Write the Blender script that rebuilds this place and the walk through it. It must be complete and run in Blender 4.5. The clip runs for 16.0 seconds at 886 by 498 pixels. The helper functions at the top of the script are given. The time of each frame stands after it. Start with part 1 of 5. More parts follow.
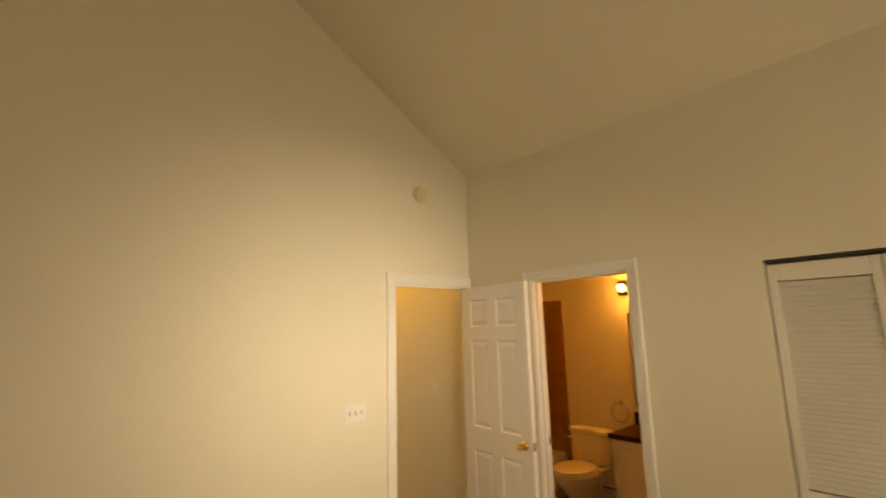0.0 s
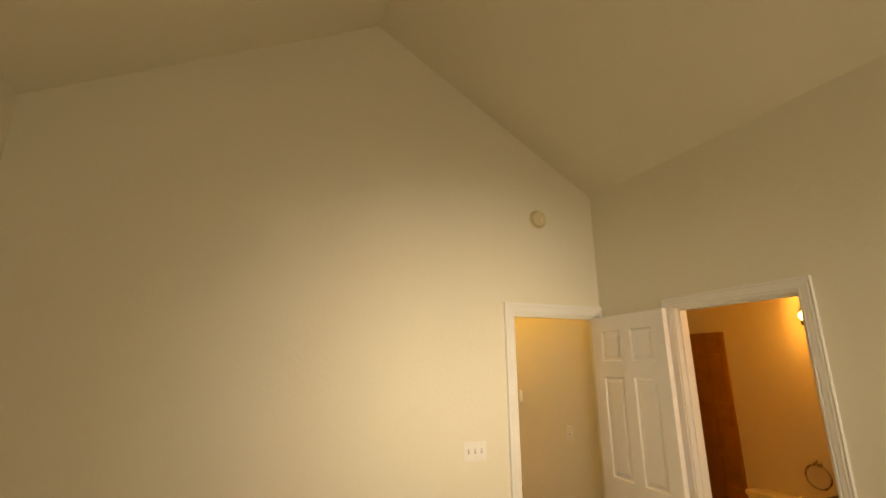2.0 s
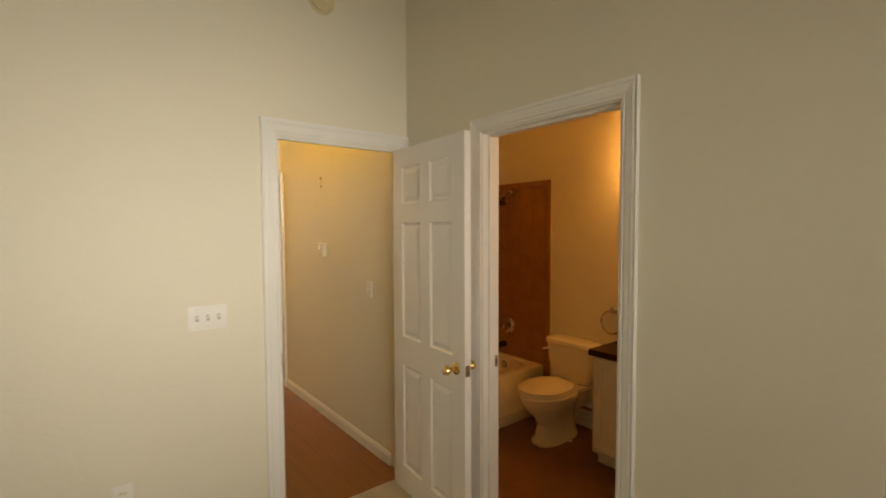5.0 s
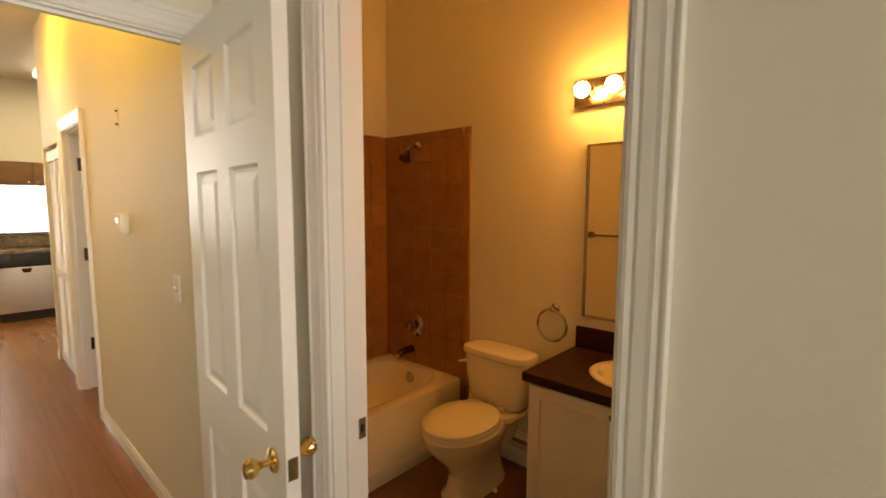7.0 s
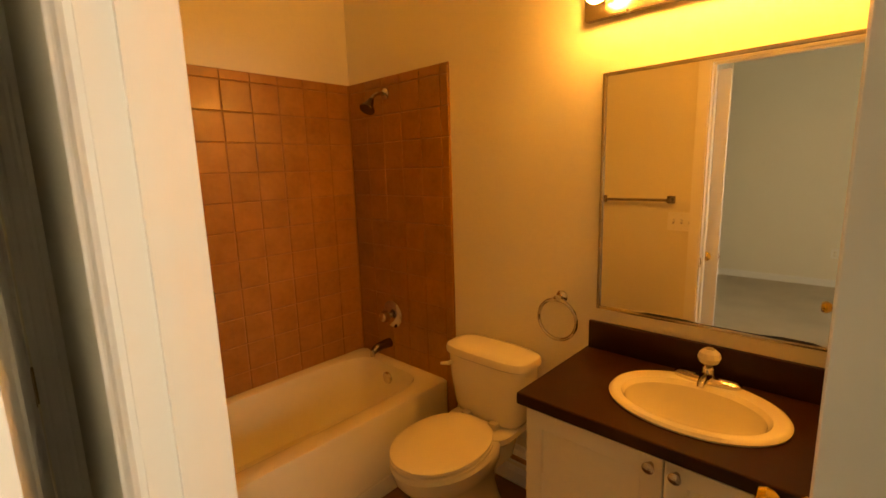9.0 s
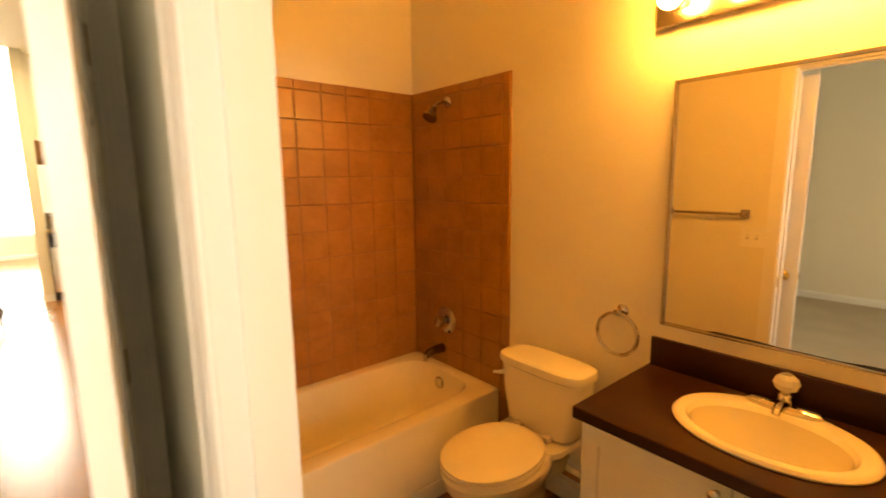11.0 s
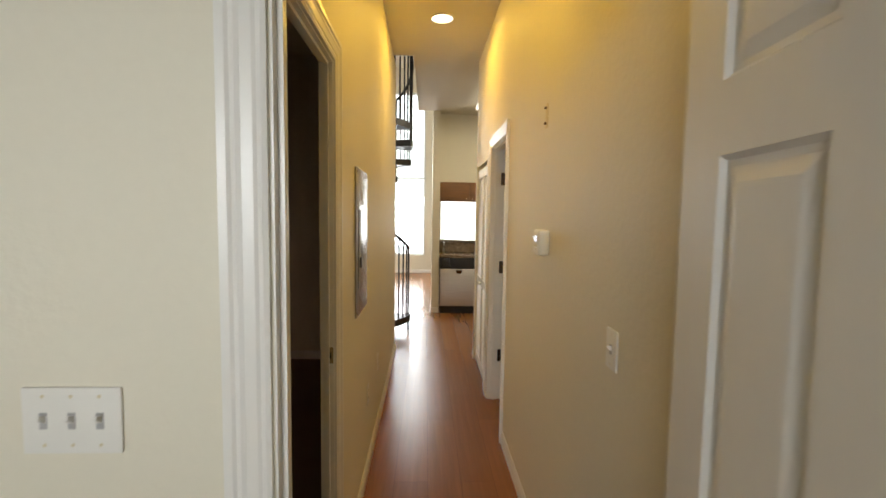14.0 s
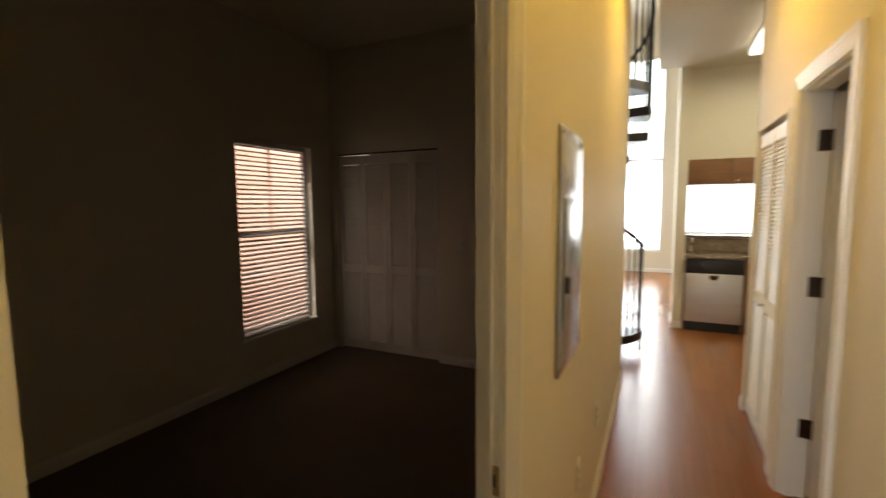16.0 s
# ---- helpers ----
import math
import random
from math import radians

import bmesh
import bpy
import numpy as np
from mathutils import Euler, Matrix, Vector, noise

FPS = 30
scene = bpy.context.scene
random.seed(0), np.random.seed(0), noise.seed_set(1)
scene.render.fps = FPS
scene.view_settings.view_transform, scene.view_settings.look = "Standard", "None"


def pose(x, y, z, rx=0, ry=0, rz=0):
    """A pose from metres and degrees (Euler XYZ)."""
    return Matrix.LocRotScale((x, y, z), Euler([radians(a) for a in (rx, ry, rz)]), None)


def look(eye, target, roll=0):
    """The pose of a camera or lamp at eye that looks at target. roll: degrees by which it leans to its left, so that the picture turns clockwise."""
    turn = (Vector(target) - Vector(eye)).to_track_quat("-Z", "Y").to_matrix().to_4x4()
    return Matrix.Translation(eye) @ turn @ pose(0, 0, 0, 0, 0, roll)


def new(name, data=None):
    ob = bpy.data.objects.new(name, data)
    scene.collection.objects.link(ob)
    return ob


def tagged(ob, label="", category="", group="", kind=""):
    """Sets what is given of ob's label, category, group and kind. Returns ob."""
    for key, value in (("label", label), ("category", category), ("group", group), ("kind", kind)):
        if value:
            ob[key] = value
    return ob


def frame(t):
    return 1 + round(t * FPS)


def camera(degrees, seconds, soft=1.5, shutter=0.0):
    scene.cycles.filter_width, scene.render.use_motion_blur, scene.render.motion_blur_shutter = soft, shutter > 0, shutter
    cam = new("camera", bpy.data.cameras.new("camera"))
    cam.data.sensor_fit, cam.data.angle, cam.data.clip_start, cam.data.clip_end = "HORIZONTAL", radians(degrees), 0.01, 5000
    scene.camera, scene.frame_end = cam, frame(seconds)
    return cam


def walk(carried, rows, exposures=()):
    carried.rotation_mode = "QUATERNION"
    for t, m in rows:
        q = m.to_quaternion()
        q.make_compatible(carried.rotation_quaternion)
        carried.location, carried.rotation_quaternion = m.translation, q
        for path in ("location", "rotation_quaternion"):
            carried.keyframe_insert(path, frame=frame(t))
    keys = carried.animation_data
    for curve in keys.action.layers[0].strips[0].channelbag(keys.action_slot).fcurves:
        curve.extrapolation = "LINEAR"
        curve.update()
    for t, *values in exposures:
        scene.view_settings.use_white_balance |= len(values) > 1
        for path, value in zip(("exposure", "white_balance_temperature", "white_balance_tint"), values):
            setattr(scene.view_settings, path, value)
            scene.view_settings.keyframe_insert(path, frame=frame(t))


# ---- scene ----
cam = camera(88.8, 16.0, shutter=0.5)
PATH = [
    (0, (-2.843, -2.774, 1.713), (-1.528, -1.307, 2.057), -1.5),
    (0.5, (-2.791, -2.758, 1.727), (-1.704, -1.138, 2.165), -2.5),
    (1, (-2.704, -2.75, 1.731), (-1.815, -1.031, 2.233), -2.3),
    (1.5, (-2.658, -2.778, 1.722), (-1.873, -1.018, 2.257), -1.8),
    (2, (-2.592, -2.783, 1.705), (-1.826, -1.002, 2.199), -0.4),
    (2.5, (-2.539, -2.794, 1.673), (-1.734, -1.01, 2.084), 0.2),
    (3, (-2.388, -2.725, 1.656), (-1.523, -0.946, 1.953), -0.0),
    (3.5, (-2.27, -2.656, 1.628), (-1.312, -0.908, 1.786), -0.2),
    (4, (-2.095, -2.595, 1.59), (-1.037, -0.899, 1.645), -0.7),
    (4.5, (-1.872, -2.475, 1.588), (-0.716, -0.840, 1.545), -0.6),
    (7, (-0.711, -1.66, 1.516), (0.757, -0.316, 1.315), 0.2),
    (7.5, (-0.537, -1.536, 1.513), (0.946, -0.218, 1.255), -0.7),
    (8, (-0.362, -1.454, 1.496), (1.1, -0.126, 1.183), -1.4),
    (10.5, (-0.141, -1.357, 1.483), (1.245, 0.041, 1.133), -1.0),
    (11, (-0.212, -1.374, 1.484), (1.058, 0.138, 1.180), -0.7),
    (11.5, (-0.342, -1.403, 1.509), (0.752, 0.251, 1.254), -0.9),
    (12, (-0.46, -1.436, 1.52), (0.354, 0.38, 1.316), -1.2),
    (12.5, (-0.565, -1.380, 1.531), (-0.002, 0.532, 1.360), 0.2),
    (13, (-0.602, -1.183, 1.516), (-0.262, 0.782, 1.358), 0.6),
    (13.5, (-0.588, -0.975, 1.521), (-0.424, 1.012, 1.363), -0.1),
    (14, (-0.597, -0.76, 1.519), (-0.52, 1.233, 1.368), 0.8),
    (14.5, (-0.592, -0.511, 1.526), (-0.619, 1.482, 1.365), -0.5),
    (15, (-0.587, -0.244, 1.524), (-0.809, 1.736, 1.346), -0.5),
    (15.5, (-0.621, -0.041, 1.514), (-1.115, 1.888, 1.324), 0.6),
    (16, (-0.675, 0.105, 1.521), (-1.533, 1.901, 1.325), -0.5),
]
# seconds, stops, kelvin, tint
LOOK = [
    (0.0, -0.70, 12600, 17), (1.5, -0.70, 12400, 16), (3.5, -0.86, 10200, 13), (4.5, -0.98, 8600, 12), (7.0, -0.60, 8000, 12),
    (8.0, -0.64, 9900, 12), (10.5, 0.42, 10800, 12), (11.0, 0.36, 10100, 12), (11.5, 0.26, 8600, 11), (12.0, -0.06, 7700, 10),
    (12.5, -0.38, 6400, 9), (13.5, -0.72, 6300, 8), (14.0, -1.12, 6600, 9), (14.5, -1.28, 7000, 9), (15.0, -1.50, 7800, 10),
    (15.5, -1.18, 6900, 9), (16.0, -0.92, 6600, 9),
]
walk(cam, [(t, look(eye, target, roll)) for t, eye, target, roll in PATH], LOOK)


# ---- world, lights ----
world = bpy.data.worlds.new("world")
scene.world = world
world.use_nodes = True
wn = world.node_tree
sky = wn.nodes.new("ShaderNodeTexSky")
sky.sky_type = "NISHITA"
sky.sun_disc = False
sky.sun_elevation, sky.sun_rotation = radians(50), radians(200)
wn.nodes["Background"].inputs["Strength"].default_value = 0.12
wn.links.new(sky.outputs["Color"], wn.nodes["Background"].inputs["Color"])

sun = bpy.data.lights.new("sun", "SUN")
sun.energy, sun.angle, sun.color = 3.0, radians(0.5), (1.0, 0.95, 0.88)
sun_ob = new("sun", sun)
sun_ob.matrix_world = look((0, 0, 20), (5.5, 15.0, 0))


def area_lamp(name, place, target, w, h, watts, colour, spread=180):
    lamp = bpy.data.lights.new(name, "AREA")
    lamp.shape, lamp.size, lamp.size_y = "RECTANGLE", w, h
    lamp.energy, lamp.color, lamp.spread = watts, colour, radians(spread)
    ob = new(name, lamp)
    ob.matrix_world = look(place, target)
    return ob


DAY = (0.93, 0.97, 1.0)
WARM = (1.0, 0.60, 0.075)
# Stands for daylight from a south window that stays out of view.
area_lamp("bedroom_window_light", (-1.70, -4.27, 1.35), (-1.50, 0.0, 1.2), 1.5, 1.5, 31, DAY, 165)
# Extra narrow lamp, added to draw a bright band across the north wall.
area_lamp("bedroom_wall_band_light", (-1.70, -4.26, 1.93), (-1.10, 0.0, 1.45), 1.5, 0.34, 13.0, DAY, 46)
area_lamp("room_window_light", (-3.76, 3.18, 1.25), (-1.0, 3.0, 0.6), 0.75, 1.5, 0.03, DAY)
area_lamp("living_window_light", (-1.4, 10.95, 2.4), (-1.2, 4.0, 0.6), 1.5, 3.6, 270, DAY)
# Added side daylight from the west, its source out of view.
area_lamp("living_side_light", (-3.85, 8.5, 2.2), (0.0, 7.5, 0.8), 2.6, 3.0, 150, DAY)
area_lamp("living_window_light_small", (0.6, 10.95, 1.55), (0.6, 4.0, 0.8), 1.4, 1.2, 60, DAY)
area_lamp("hall_can_light", (-0.483, 2.97, 3.06), (-0.483, 2.97, 0.0), 0.13, 0.13, 22, WARM)
# Assumed second can, out of view, added to warm the near hall walls.
area_lamp("hall_added_can_light", (-0.483, 1.05, 3.06), (-0.483, 1.05, 0.0), 0.13, 0.13, 14, WARM)
area_lamp("kitchen_light", (0.30, 5.15, 2.985), (0.30, 5.15, 0.0), 0.35, 1.1, 30, (1.0, 0.86, 0.58))


# ---- materials ----
def node_mat(name):
    m = bpy.data.materials.new(name)
    m.use_nodes = True
    nt = m.node_tree
    return m, nt, nt.nodes["Principled BSDF"]


def add_node(nt, kind, **inputs):
    n = nt.nodes.new(kind)
    for k, v in inputs.items():
        n.inputs[k.replace("_", " ")].default_value = v
    return n


def surface(name, colour, rough=0.5, metal=0.0, vary=0.08, big=1.5, grain=60.0, bump=0.1, depth=0.002,
            rough_vary=0.08, stretch=(1, 1, 1), per_piece=0.0, coat=0.0, tint=None):
    """Paint, metal, cloth or ceramic: the base colour with stains and grain at two scales, and a fine relief."""
    m, nt, bsdf = node_mat(name)
    link = nt.links.new
    geo = nt.nodes.new("ShaderNodeNewGeometry")
    mp = nt.nodes.new("ShaderNodeMapping")
    mp.inputs["Scale"].default_value = stretch
    link(geo.outputs["Position"], mp.inputs["Vector"])
    n1 = add_node(nt, "ShaderNodeTexNoise", Scale=big, Detail=4.0, Roughness=0.55)
    n2 = add_node(nt, "ShaderNodeTexNoise", Scale=grain, Detail=3.0, Roughness=0.6)
    for n in (n1, n2):
        link(mp.outputs["Vector"], n.inputs["Vector"])
    add = nt.nodes.new("ShaderNodeMath")
    add.operation = "ADD"
    link(n1.outputs["Fac"], add.inputs[0])
    half = nt.nodes.new("ShaderNodeMath")
    half.operation = "MULTIPLY"
    half.inputs[1].default_value = 0.5
    link(n2.outputs["Fac"], half.inputs[0])
    link(half.outputs[0], add.inputs[1])
    last = add
    if per_piece:
        info = nt.nodes.new("ShaderNodeObjectInfo")
        pm = nt.nodes.new("ShaderNodeMath")
        pm.operation = "MULTIPLY_ADD"
        pm.inputs[1].default_value = per_piece
        link(info.outputs["Random"], pm.inputs[0])
        link(add.outputs[0], pm.inputs[2])
        last = pm
    ramp = nt.nodes.new("ShaderNodeMapRange")
    ramp.inputs["From Min"].default_value = 0.45
    ramp.inputs["From Max"].default_value = 1.05 + per_piece
    link(last.outputs[0], ramp.inputs["Value"])
    mix = nt.nodes.new("ShaderNodeMix")
    mix.data_type = "RGBA"
    other = tint or tuple(c * (1 - 2 * vary) for c in colour)
    mix.inputs["A"].default_value = (*other, 1)
    mix.inputs["B"].default_value = (*(min(0.9, c * (1 + vary * 0.4)) for c in colour), 1)
    link(ramp.outputs["Result"], mix.inputs["Factor"])
    link(mix.outputs["Result"], bsdf.inputs["Base Color"])
    rr = nt.nodes.new("ShaderNodeMapRange")
    rr.inputs["To Min"].default_value = max(0.02, rough - rough_vary)
    rr.inputs["To Max"].default_value = min(1.0, rough + rough_vary)
    link(n1.outputs["Fac"], rr.inputs["Value"])
    link(rr.outputs["Result"], bsdf.inputs["Roughness"])
    bsdf.inputs["Metallic"].default_value = metal
    bsdf.inputs["Coat Weight"].default_value = coat
    if bump:
        b = nt.nodes.new("ShaderNodeBump")
        b.inputs["Strength"].default_value = bump
        b.inputs["Distance"].default_value = depth
        link(n2.outputs["Fac"], b.inputs["Height"])
        link(b.outputs["Normal"], bsdf.inputs["Normal"])
    return m


def glow(name, colour, strength):
    m, nt, bsdf = node_mat(name)
    bsdf.inputs["Base Color"].default_value = (*colour, 1)
    bsdf.inputs["Emission Color"].default_value = (*colour, 1)
    bsdf.inputs["Emission Strength"].default_value = strength
    return m


def wood_floor(name):
    """Reddish laminate boards along y with fine grain and a satin finish."""
    m, nt, bsdf = node_mat(name)
    link = nt.links.new
    geo = nt.nodes.new("ShaderNodeNewGeometry")
    turn = nt.nodes.new("ShaderNodeMapping")
    turn.inputs["Rotation"].default_value = (0, 0, radians(90))
    link(geo.outputs["Position"], turn.inputs["Vector"])
    brick = nt.nodes.new("ShaderNodeTexBrick")
    brick.offset = 0.37
    for k, v in (("Scale", 1.0), ("Brick Width", 1.25), ("Row Height", 0.19), ("Mortar Size", 0.0012), ("Mortar Smooth", 0.2)):
        brick.inputs[k].default_value = v
    brick.inputs["Color1"].default_value = (0.27, 0.100, 0.024, 1)
    brick.inputs["Color2"].default_value = (0.235, 0.086, 0.020, 1)
    brick.inputs["Mortar"].default_value = (0.15, 0.052, 0.016, 1)
    link(turn.outputs["Vector"], brick.inputs["Vector"])
    mp = nt.nodes.new("ShaderNodeMapping")
    mp.inputs["Scale"].default_value = (34, 1.6, 1)
    link(geo.outputs["Position"], mp.inputs["Vector"])
    grain = add_node(nt, "ShaderNodeTexNoise", Scale=1.0, Detail=6.0, Roughness=0.65, Distortion=0.6)
    link(mp.outputs["Vector"], grain.inputs["Vector"])
    gr = nt.nodes.new("ShaderNodeMapRange")
    gr.inputs["To Min"].default_value, gr.inputs["To Max"].default_value = 0.70, 1.25
    link(grain.outputs["Fac"], gr.inputs["Value"])
    mul = nt.nodes.new("ShaderNodeVectorMath")
    mul.operation = "SCALE"
    link(brick.outputs["Color"], mul.inputs[0])
    link(gr.outputs["Result"], mul.inputs["Scale"])
    link(mul.outputs["Vector"], bsdf.inputs["Base Color"])
    scuff = add_node(nt, "ShaderNodeTexNoise", Scale=3.0, Detail=5.0)
    link(geo.outputs["Position"], scuff.inputs["Vector"])
    rr = nt.nodes.new("ShaderNodeMapRange")
    rr.inputs["To Min"].default_value, rr.inputs["To Max"].default_value = 0.20, 0.30
    link(scuff.outputs["Fac"], rr.inputs["Value"])
    link(rr.outputs["Result"], bsdf.inputs["Roughness"])
    b = nt.nodes.new("ShaderNodeBump")
    b.inputs["Strength"].default_value, b.inputs["Distance"].default_value = 0.15, 0.001
    link(grain.outputs["Fac"], b.inputs["Height"])
    link(b.outputs["Normal"], bsdf.inputs["Normal"])
    return m


def clear_glass(name, colour=(1, 1, 1), rough=0.0, ior=1.45):
    m, nt, bsdf = node_mat(name)
    bsdf.inputs["Base Color"].default_value = (*colour, 1)
    bsdf.inputs["Roughness"].default_value = rough
    bsdf.inputs["Transmission Weight"].default_value = 1.0
    bsdf.inputs["IOR"].default_value = ior
    return m


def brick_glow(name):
    """The brick house outside the small room's window; its own glow stands in for sunlight."""
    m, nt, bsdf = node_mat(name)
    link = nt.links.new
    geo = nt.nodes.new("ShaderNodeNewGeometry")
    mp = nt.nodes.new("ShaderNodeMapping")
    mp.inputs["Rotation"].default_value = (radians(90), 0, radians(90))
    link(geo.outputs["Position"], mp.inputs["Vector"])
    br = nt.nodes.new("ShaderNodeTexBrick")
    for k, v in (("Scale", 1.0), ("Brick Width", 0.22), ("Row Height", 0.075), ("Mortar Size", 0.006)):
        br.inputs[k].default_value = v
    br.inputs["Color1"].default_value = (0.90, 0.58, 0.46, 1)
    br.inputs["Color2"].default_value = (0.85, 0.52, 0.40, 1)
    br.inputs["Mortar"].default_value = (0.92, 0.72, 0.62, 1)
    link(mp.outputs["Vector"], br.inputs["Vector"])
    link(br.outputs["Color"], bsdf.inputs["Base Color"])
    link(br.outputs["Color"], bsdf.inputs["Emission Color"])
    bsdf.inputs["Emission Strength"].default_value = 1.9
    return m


PAINT = surface("cream_wall_paint", (0.80, 0.750, 0.615), 0.60, vary=0.025, big=0.9, grain=42, bump=0.34, depth=0.004)
CEIL = surface("ceiling_paint", (0.77, 0.715, 0.575), 0.8, vary=0.03, big=0.7, grain=70, bump=0.2, depth=0.003)
TRIM = surface("white_trim_paint", (0.84, 0.82, 0.77), 0.32, vary=0.012, big=4, grain=40, bump=0.02, depth=0.0005)
DOOR = surface("white_door_paint", (0.84, 0.82, 0.78), 0.31, vary=0.012, big=3, grain=30, bump=0.04, depth=0.0006, stretch=(3, 3, 0.5))
LOUVRE = surface("louvre_paint", (0.80, 0.77, 0.69), 0.45, vary=0.04, big=3, grain=40, bump=0.06, depth=0.001)
CARPET = surface("beige_carpet", (0.54, 0.46, 0.35), 0.95, vary=0.10, big=2.2, grain=420, bump=0.8, depth=0.006)
# Colour lowered so this carpet bounces less light and the room stays dark.
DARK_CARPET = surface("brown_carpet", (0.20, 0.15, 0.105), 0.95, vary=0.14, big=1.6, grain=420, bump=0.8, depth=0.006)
WOOD = wood_floor("laminate_boards")
VINYL = surface("brown_vinyl_floor", (0.21, 0.090, 0.038), 0.35, vary=0.18, big=5, grain=30, bump=0.08, depth=0.001)
TILE = surface("brown_glazed_tile", (0.40, 0.185, 0.066), 0.36, vary=0.16, big=9, grain=45, bump=0.16, depth=0.0016, per_piece=0.18, coat=0.06, tint=(0.25, 0.105, 0.034))
GROUT = surface("tile_grout", (0.31, 0.145, 0.055), 0.8, vary=0.1, grain=120, bump=0.3)
PORCELAIN = surface("bisque_porcelain", (0.82, 0.755, 0.585), 0.10, vary=0.015, big=3, grain=20, bump=0.0, rough_vary=0.03, coat=0.5)
ENAMEL = surface("tub_enamel", (0.80, 0.725, 0.54), 0.16, vary=0.03, big=4, grain=25, bump=0.0, rough_vary=0.05, coat=0.4)
SEAT = surface("toilet_seat_plastic", (0.81, 0.735, 0.56), 0.22, vary=0.02, big=4, grain=20, bump=0.0)
CHROME = surface("chrome", (0.62, 0.59, 0.56), 0.10, 1.0, vary=0.05, big=20, grain=90, bump=0.02, rough_vary=0.05)
NICKEL = surface("brushed_nickel", (0.52, 0.46, 0.40), 0.24, 1.0, vary=0.08, big=10, grain=180, bump=0.04)
DARK_METAL = surface("dark_spout_metal", (0.16, 0.12, 0.10), 0.25, 1.0, vary=0.1)
BRASS = surface("polished_brass", (0.85, 0.60, 0.22), 0.14, 1.0, vary=0.08, big=14, grain=60, bump=0.02)
OLD_BRASS = surface("dull_brass", (0.42, 0.32, 0.18), 0.34, 1.0, vary=0.12, big=20, grain=80, bump=0.05)
BLACK_TOP = surface("dark_laminate_top", (0.034, 0.0105, 0.0045), 0.28, vary=0.06, big=3, grain=220, bump=0.03, depth=0.0004, rough_vary=0.015)
CABINET = surface("white_thermofoil", (0.82, 0.765, 0.63), 0.35, vary=0.03, big=3, grain=30, bump=0.03)
PLASTIC = surface("cream_plastic", (0.81, 0.75, 0.60), 0.35, vary=0.02, big=8, grain=50, bump=0.0)
WHITE_PLATE = surface("white_plate_plastic", (0.84, 0.82, 0.76), 0.32, vary=0.015, big=8, grain=50, bump=0.0)
TOGGLE = surface("grey_toggle_plastic", (0.42, 0.41, 0.40), 0.4, vary=0.05, big=20, grain=60, bump=0.0)
YELLOWED = surface("yellowed_plastic", (0.72, 0.62, 0.38), 0.45, vary=0.05, big=8, grain=50, bump=0.0)
SLOT = surface("dark_slot", (0.03, 0.028, 0.025), 0.6, vary=0.05)
STEEL = surface("grey_panel_steel", (0.46, 0.46, 0.47), 0.24, 1.0, vary=0.06, big=5, grain=80, bump=0.04, depth=0.0008)
STAINLESS = surface("stainless_front", (0.66, 0.64, 0.61), 0.40, 1.0, vary=0.06, big=4, grain=60, bump=0.03, stretch=(1, 1, 14))
BLACK = surface("black_plastic", (0.015, 0.014, 0.014), 0.28, vary=0.1)
IRON = surface("black_painted_iron", (0.018, 0.017, 0.017), 0.42, vary=0.15, big=9, grain=90, bump=0.1)
OAK = surface("brown_cabinet_wood", (0.26, 0.115, 0.038), 0.38, vary=0.22, big=2.5, grain=40, bump=0.08, stretch=(1, 1, 9))
GRANITE = surface("brown_stone_laminate", (0.30, 0.22, 0.14), 0.24, vary=0.30, big=30, grain=160, bump=0.02)
BAR_WOOD = surface("raw_wood_strip", (0.42, 0.19, 0.075), 0.5, vary=0.15, big=6, grain=60, bump=0.1)
BLIND = surface("white_blind_slat", (0.80, 0.78, 0.74), 0.45, vary=0.03, big=5, grain=60, bump=0.0)
VINYL_WHITE = surface("white_window_vinyl", (0.80, 0.80, 0.78), 0.35, vary=0.03, big=5, grain=50, bump=0.0)
for gloss_mat, level in ((BLACK_TOP, 0.20), (WOOD, 0.45), (DOOR, 0.38)):
    gloss_mat.node_tree.nodes["Principled BSDF"].inputs["Specular IOR Level"].default_value = level
BULB = glow("lit_bulb", (1.0, 0.475, 0.118), 112.0)
CAN_GLOW = glow("lit_can_lamp", (1.0, 0.86, 0.58), 9.0)
TUBE_GLOW = glow("lit_diffuser", (1.0, 0.95, 0.82), 4.0)
OUTSIDE = glow("bright_outdoors", (0.90, 0.97, 1.0), 3.4)
BRICK = brick_glow("glowing_brick")
GLASS = clear_glass("window_glass")
ACRYLIC = clear_glass("clear_acrylic", (0.95, 0.88, 0.76), 0.05, 1.49)
ACRYLIC.node_tree.nodes["Principled BSDF"].inputs["Transmission Weight"].default_value = 0.45
MIRROR = surface("mirror_silver", (0.88, 0.88, 0.86), 0.02, 1.0, vary=0.0, bump=0.0, rough_vary=0.0)
LEAF = surface("outdoor_leaves", (0.07, 0.12, 0.03), 0.6, vary=0.3, big=12, grain=40)


# ---- mesh tools ----
def box(bm, lo, hi, bevel=0.0, seg=1):
    lo, hi = [min(a, b) for a, b in zip(lo, hi)], [max(a, b) for a, b in zip(lo, hi)]
    v = [bm.verts.new((x, y, z)) for x in (lo[0], hi[0]) for y in (lo[1], hi[1]) for z in (lo[2], hi[2])]
    fs = [bm.faces.new([v[i] for i in q]) for q in ((0, 1, 3, 2), (4, 6, 7, 5), (0, 4, 5, 1), (2, 3, 7, 6), (0, 2, 6, 4), (1, 5, 7, 3))]
    if bevel:
        es = list({e for f in fs for e in f.edges})
        bmesh.ops.bevel(bm, geom=es, offset=bevel, segments=seg, affect="EDGES", profile=0.6)


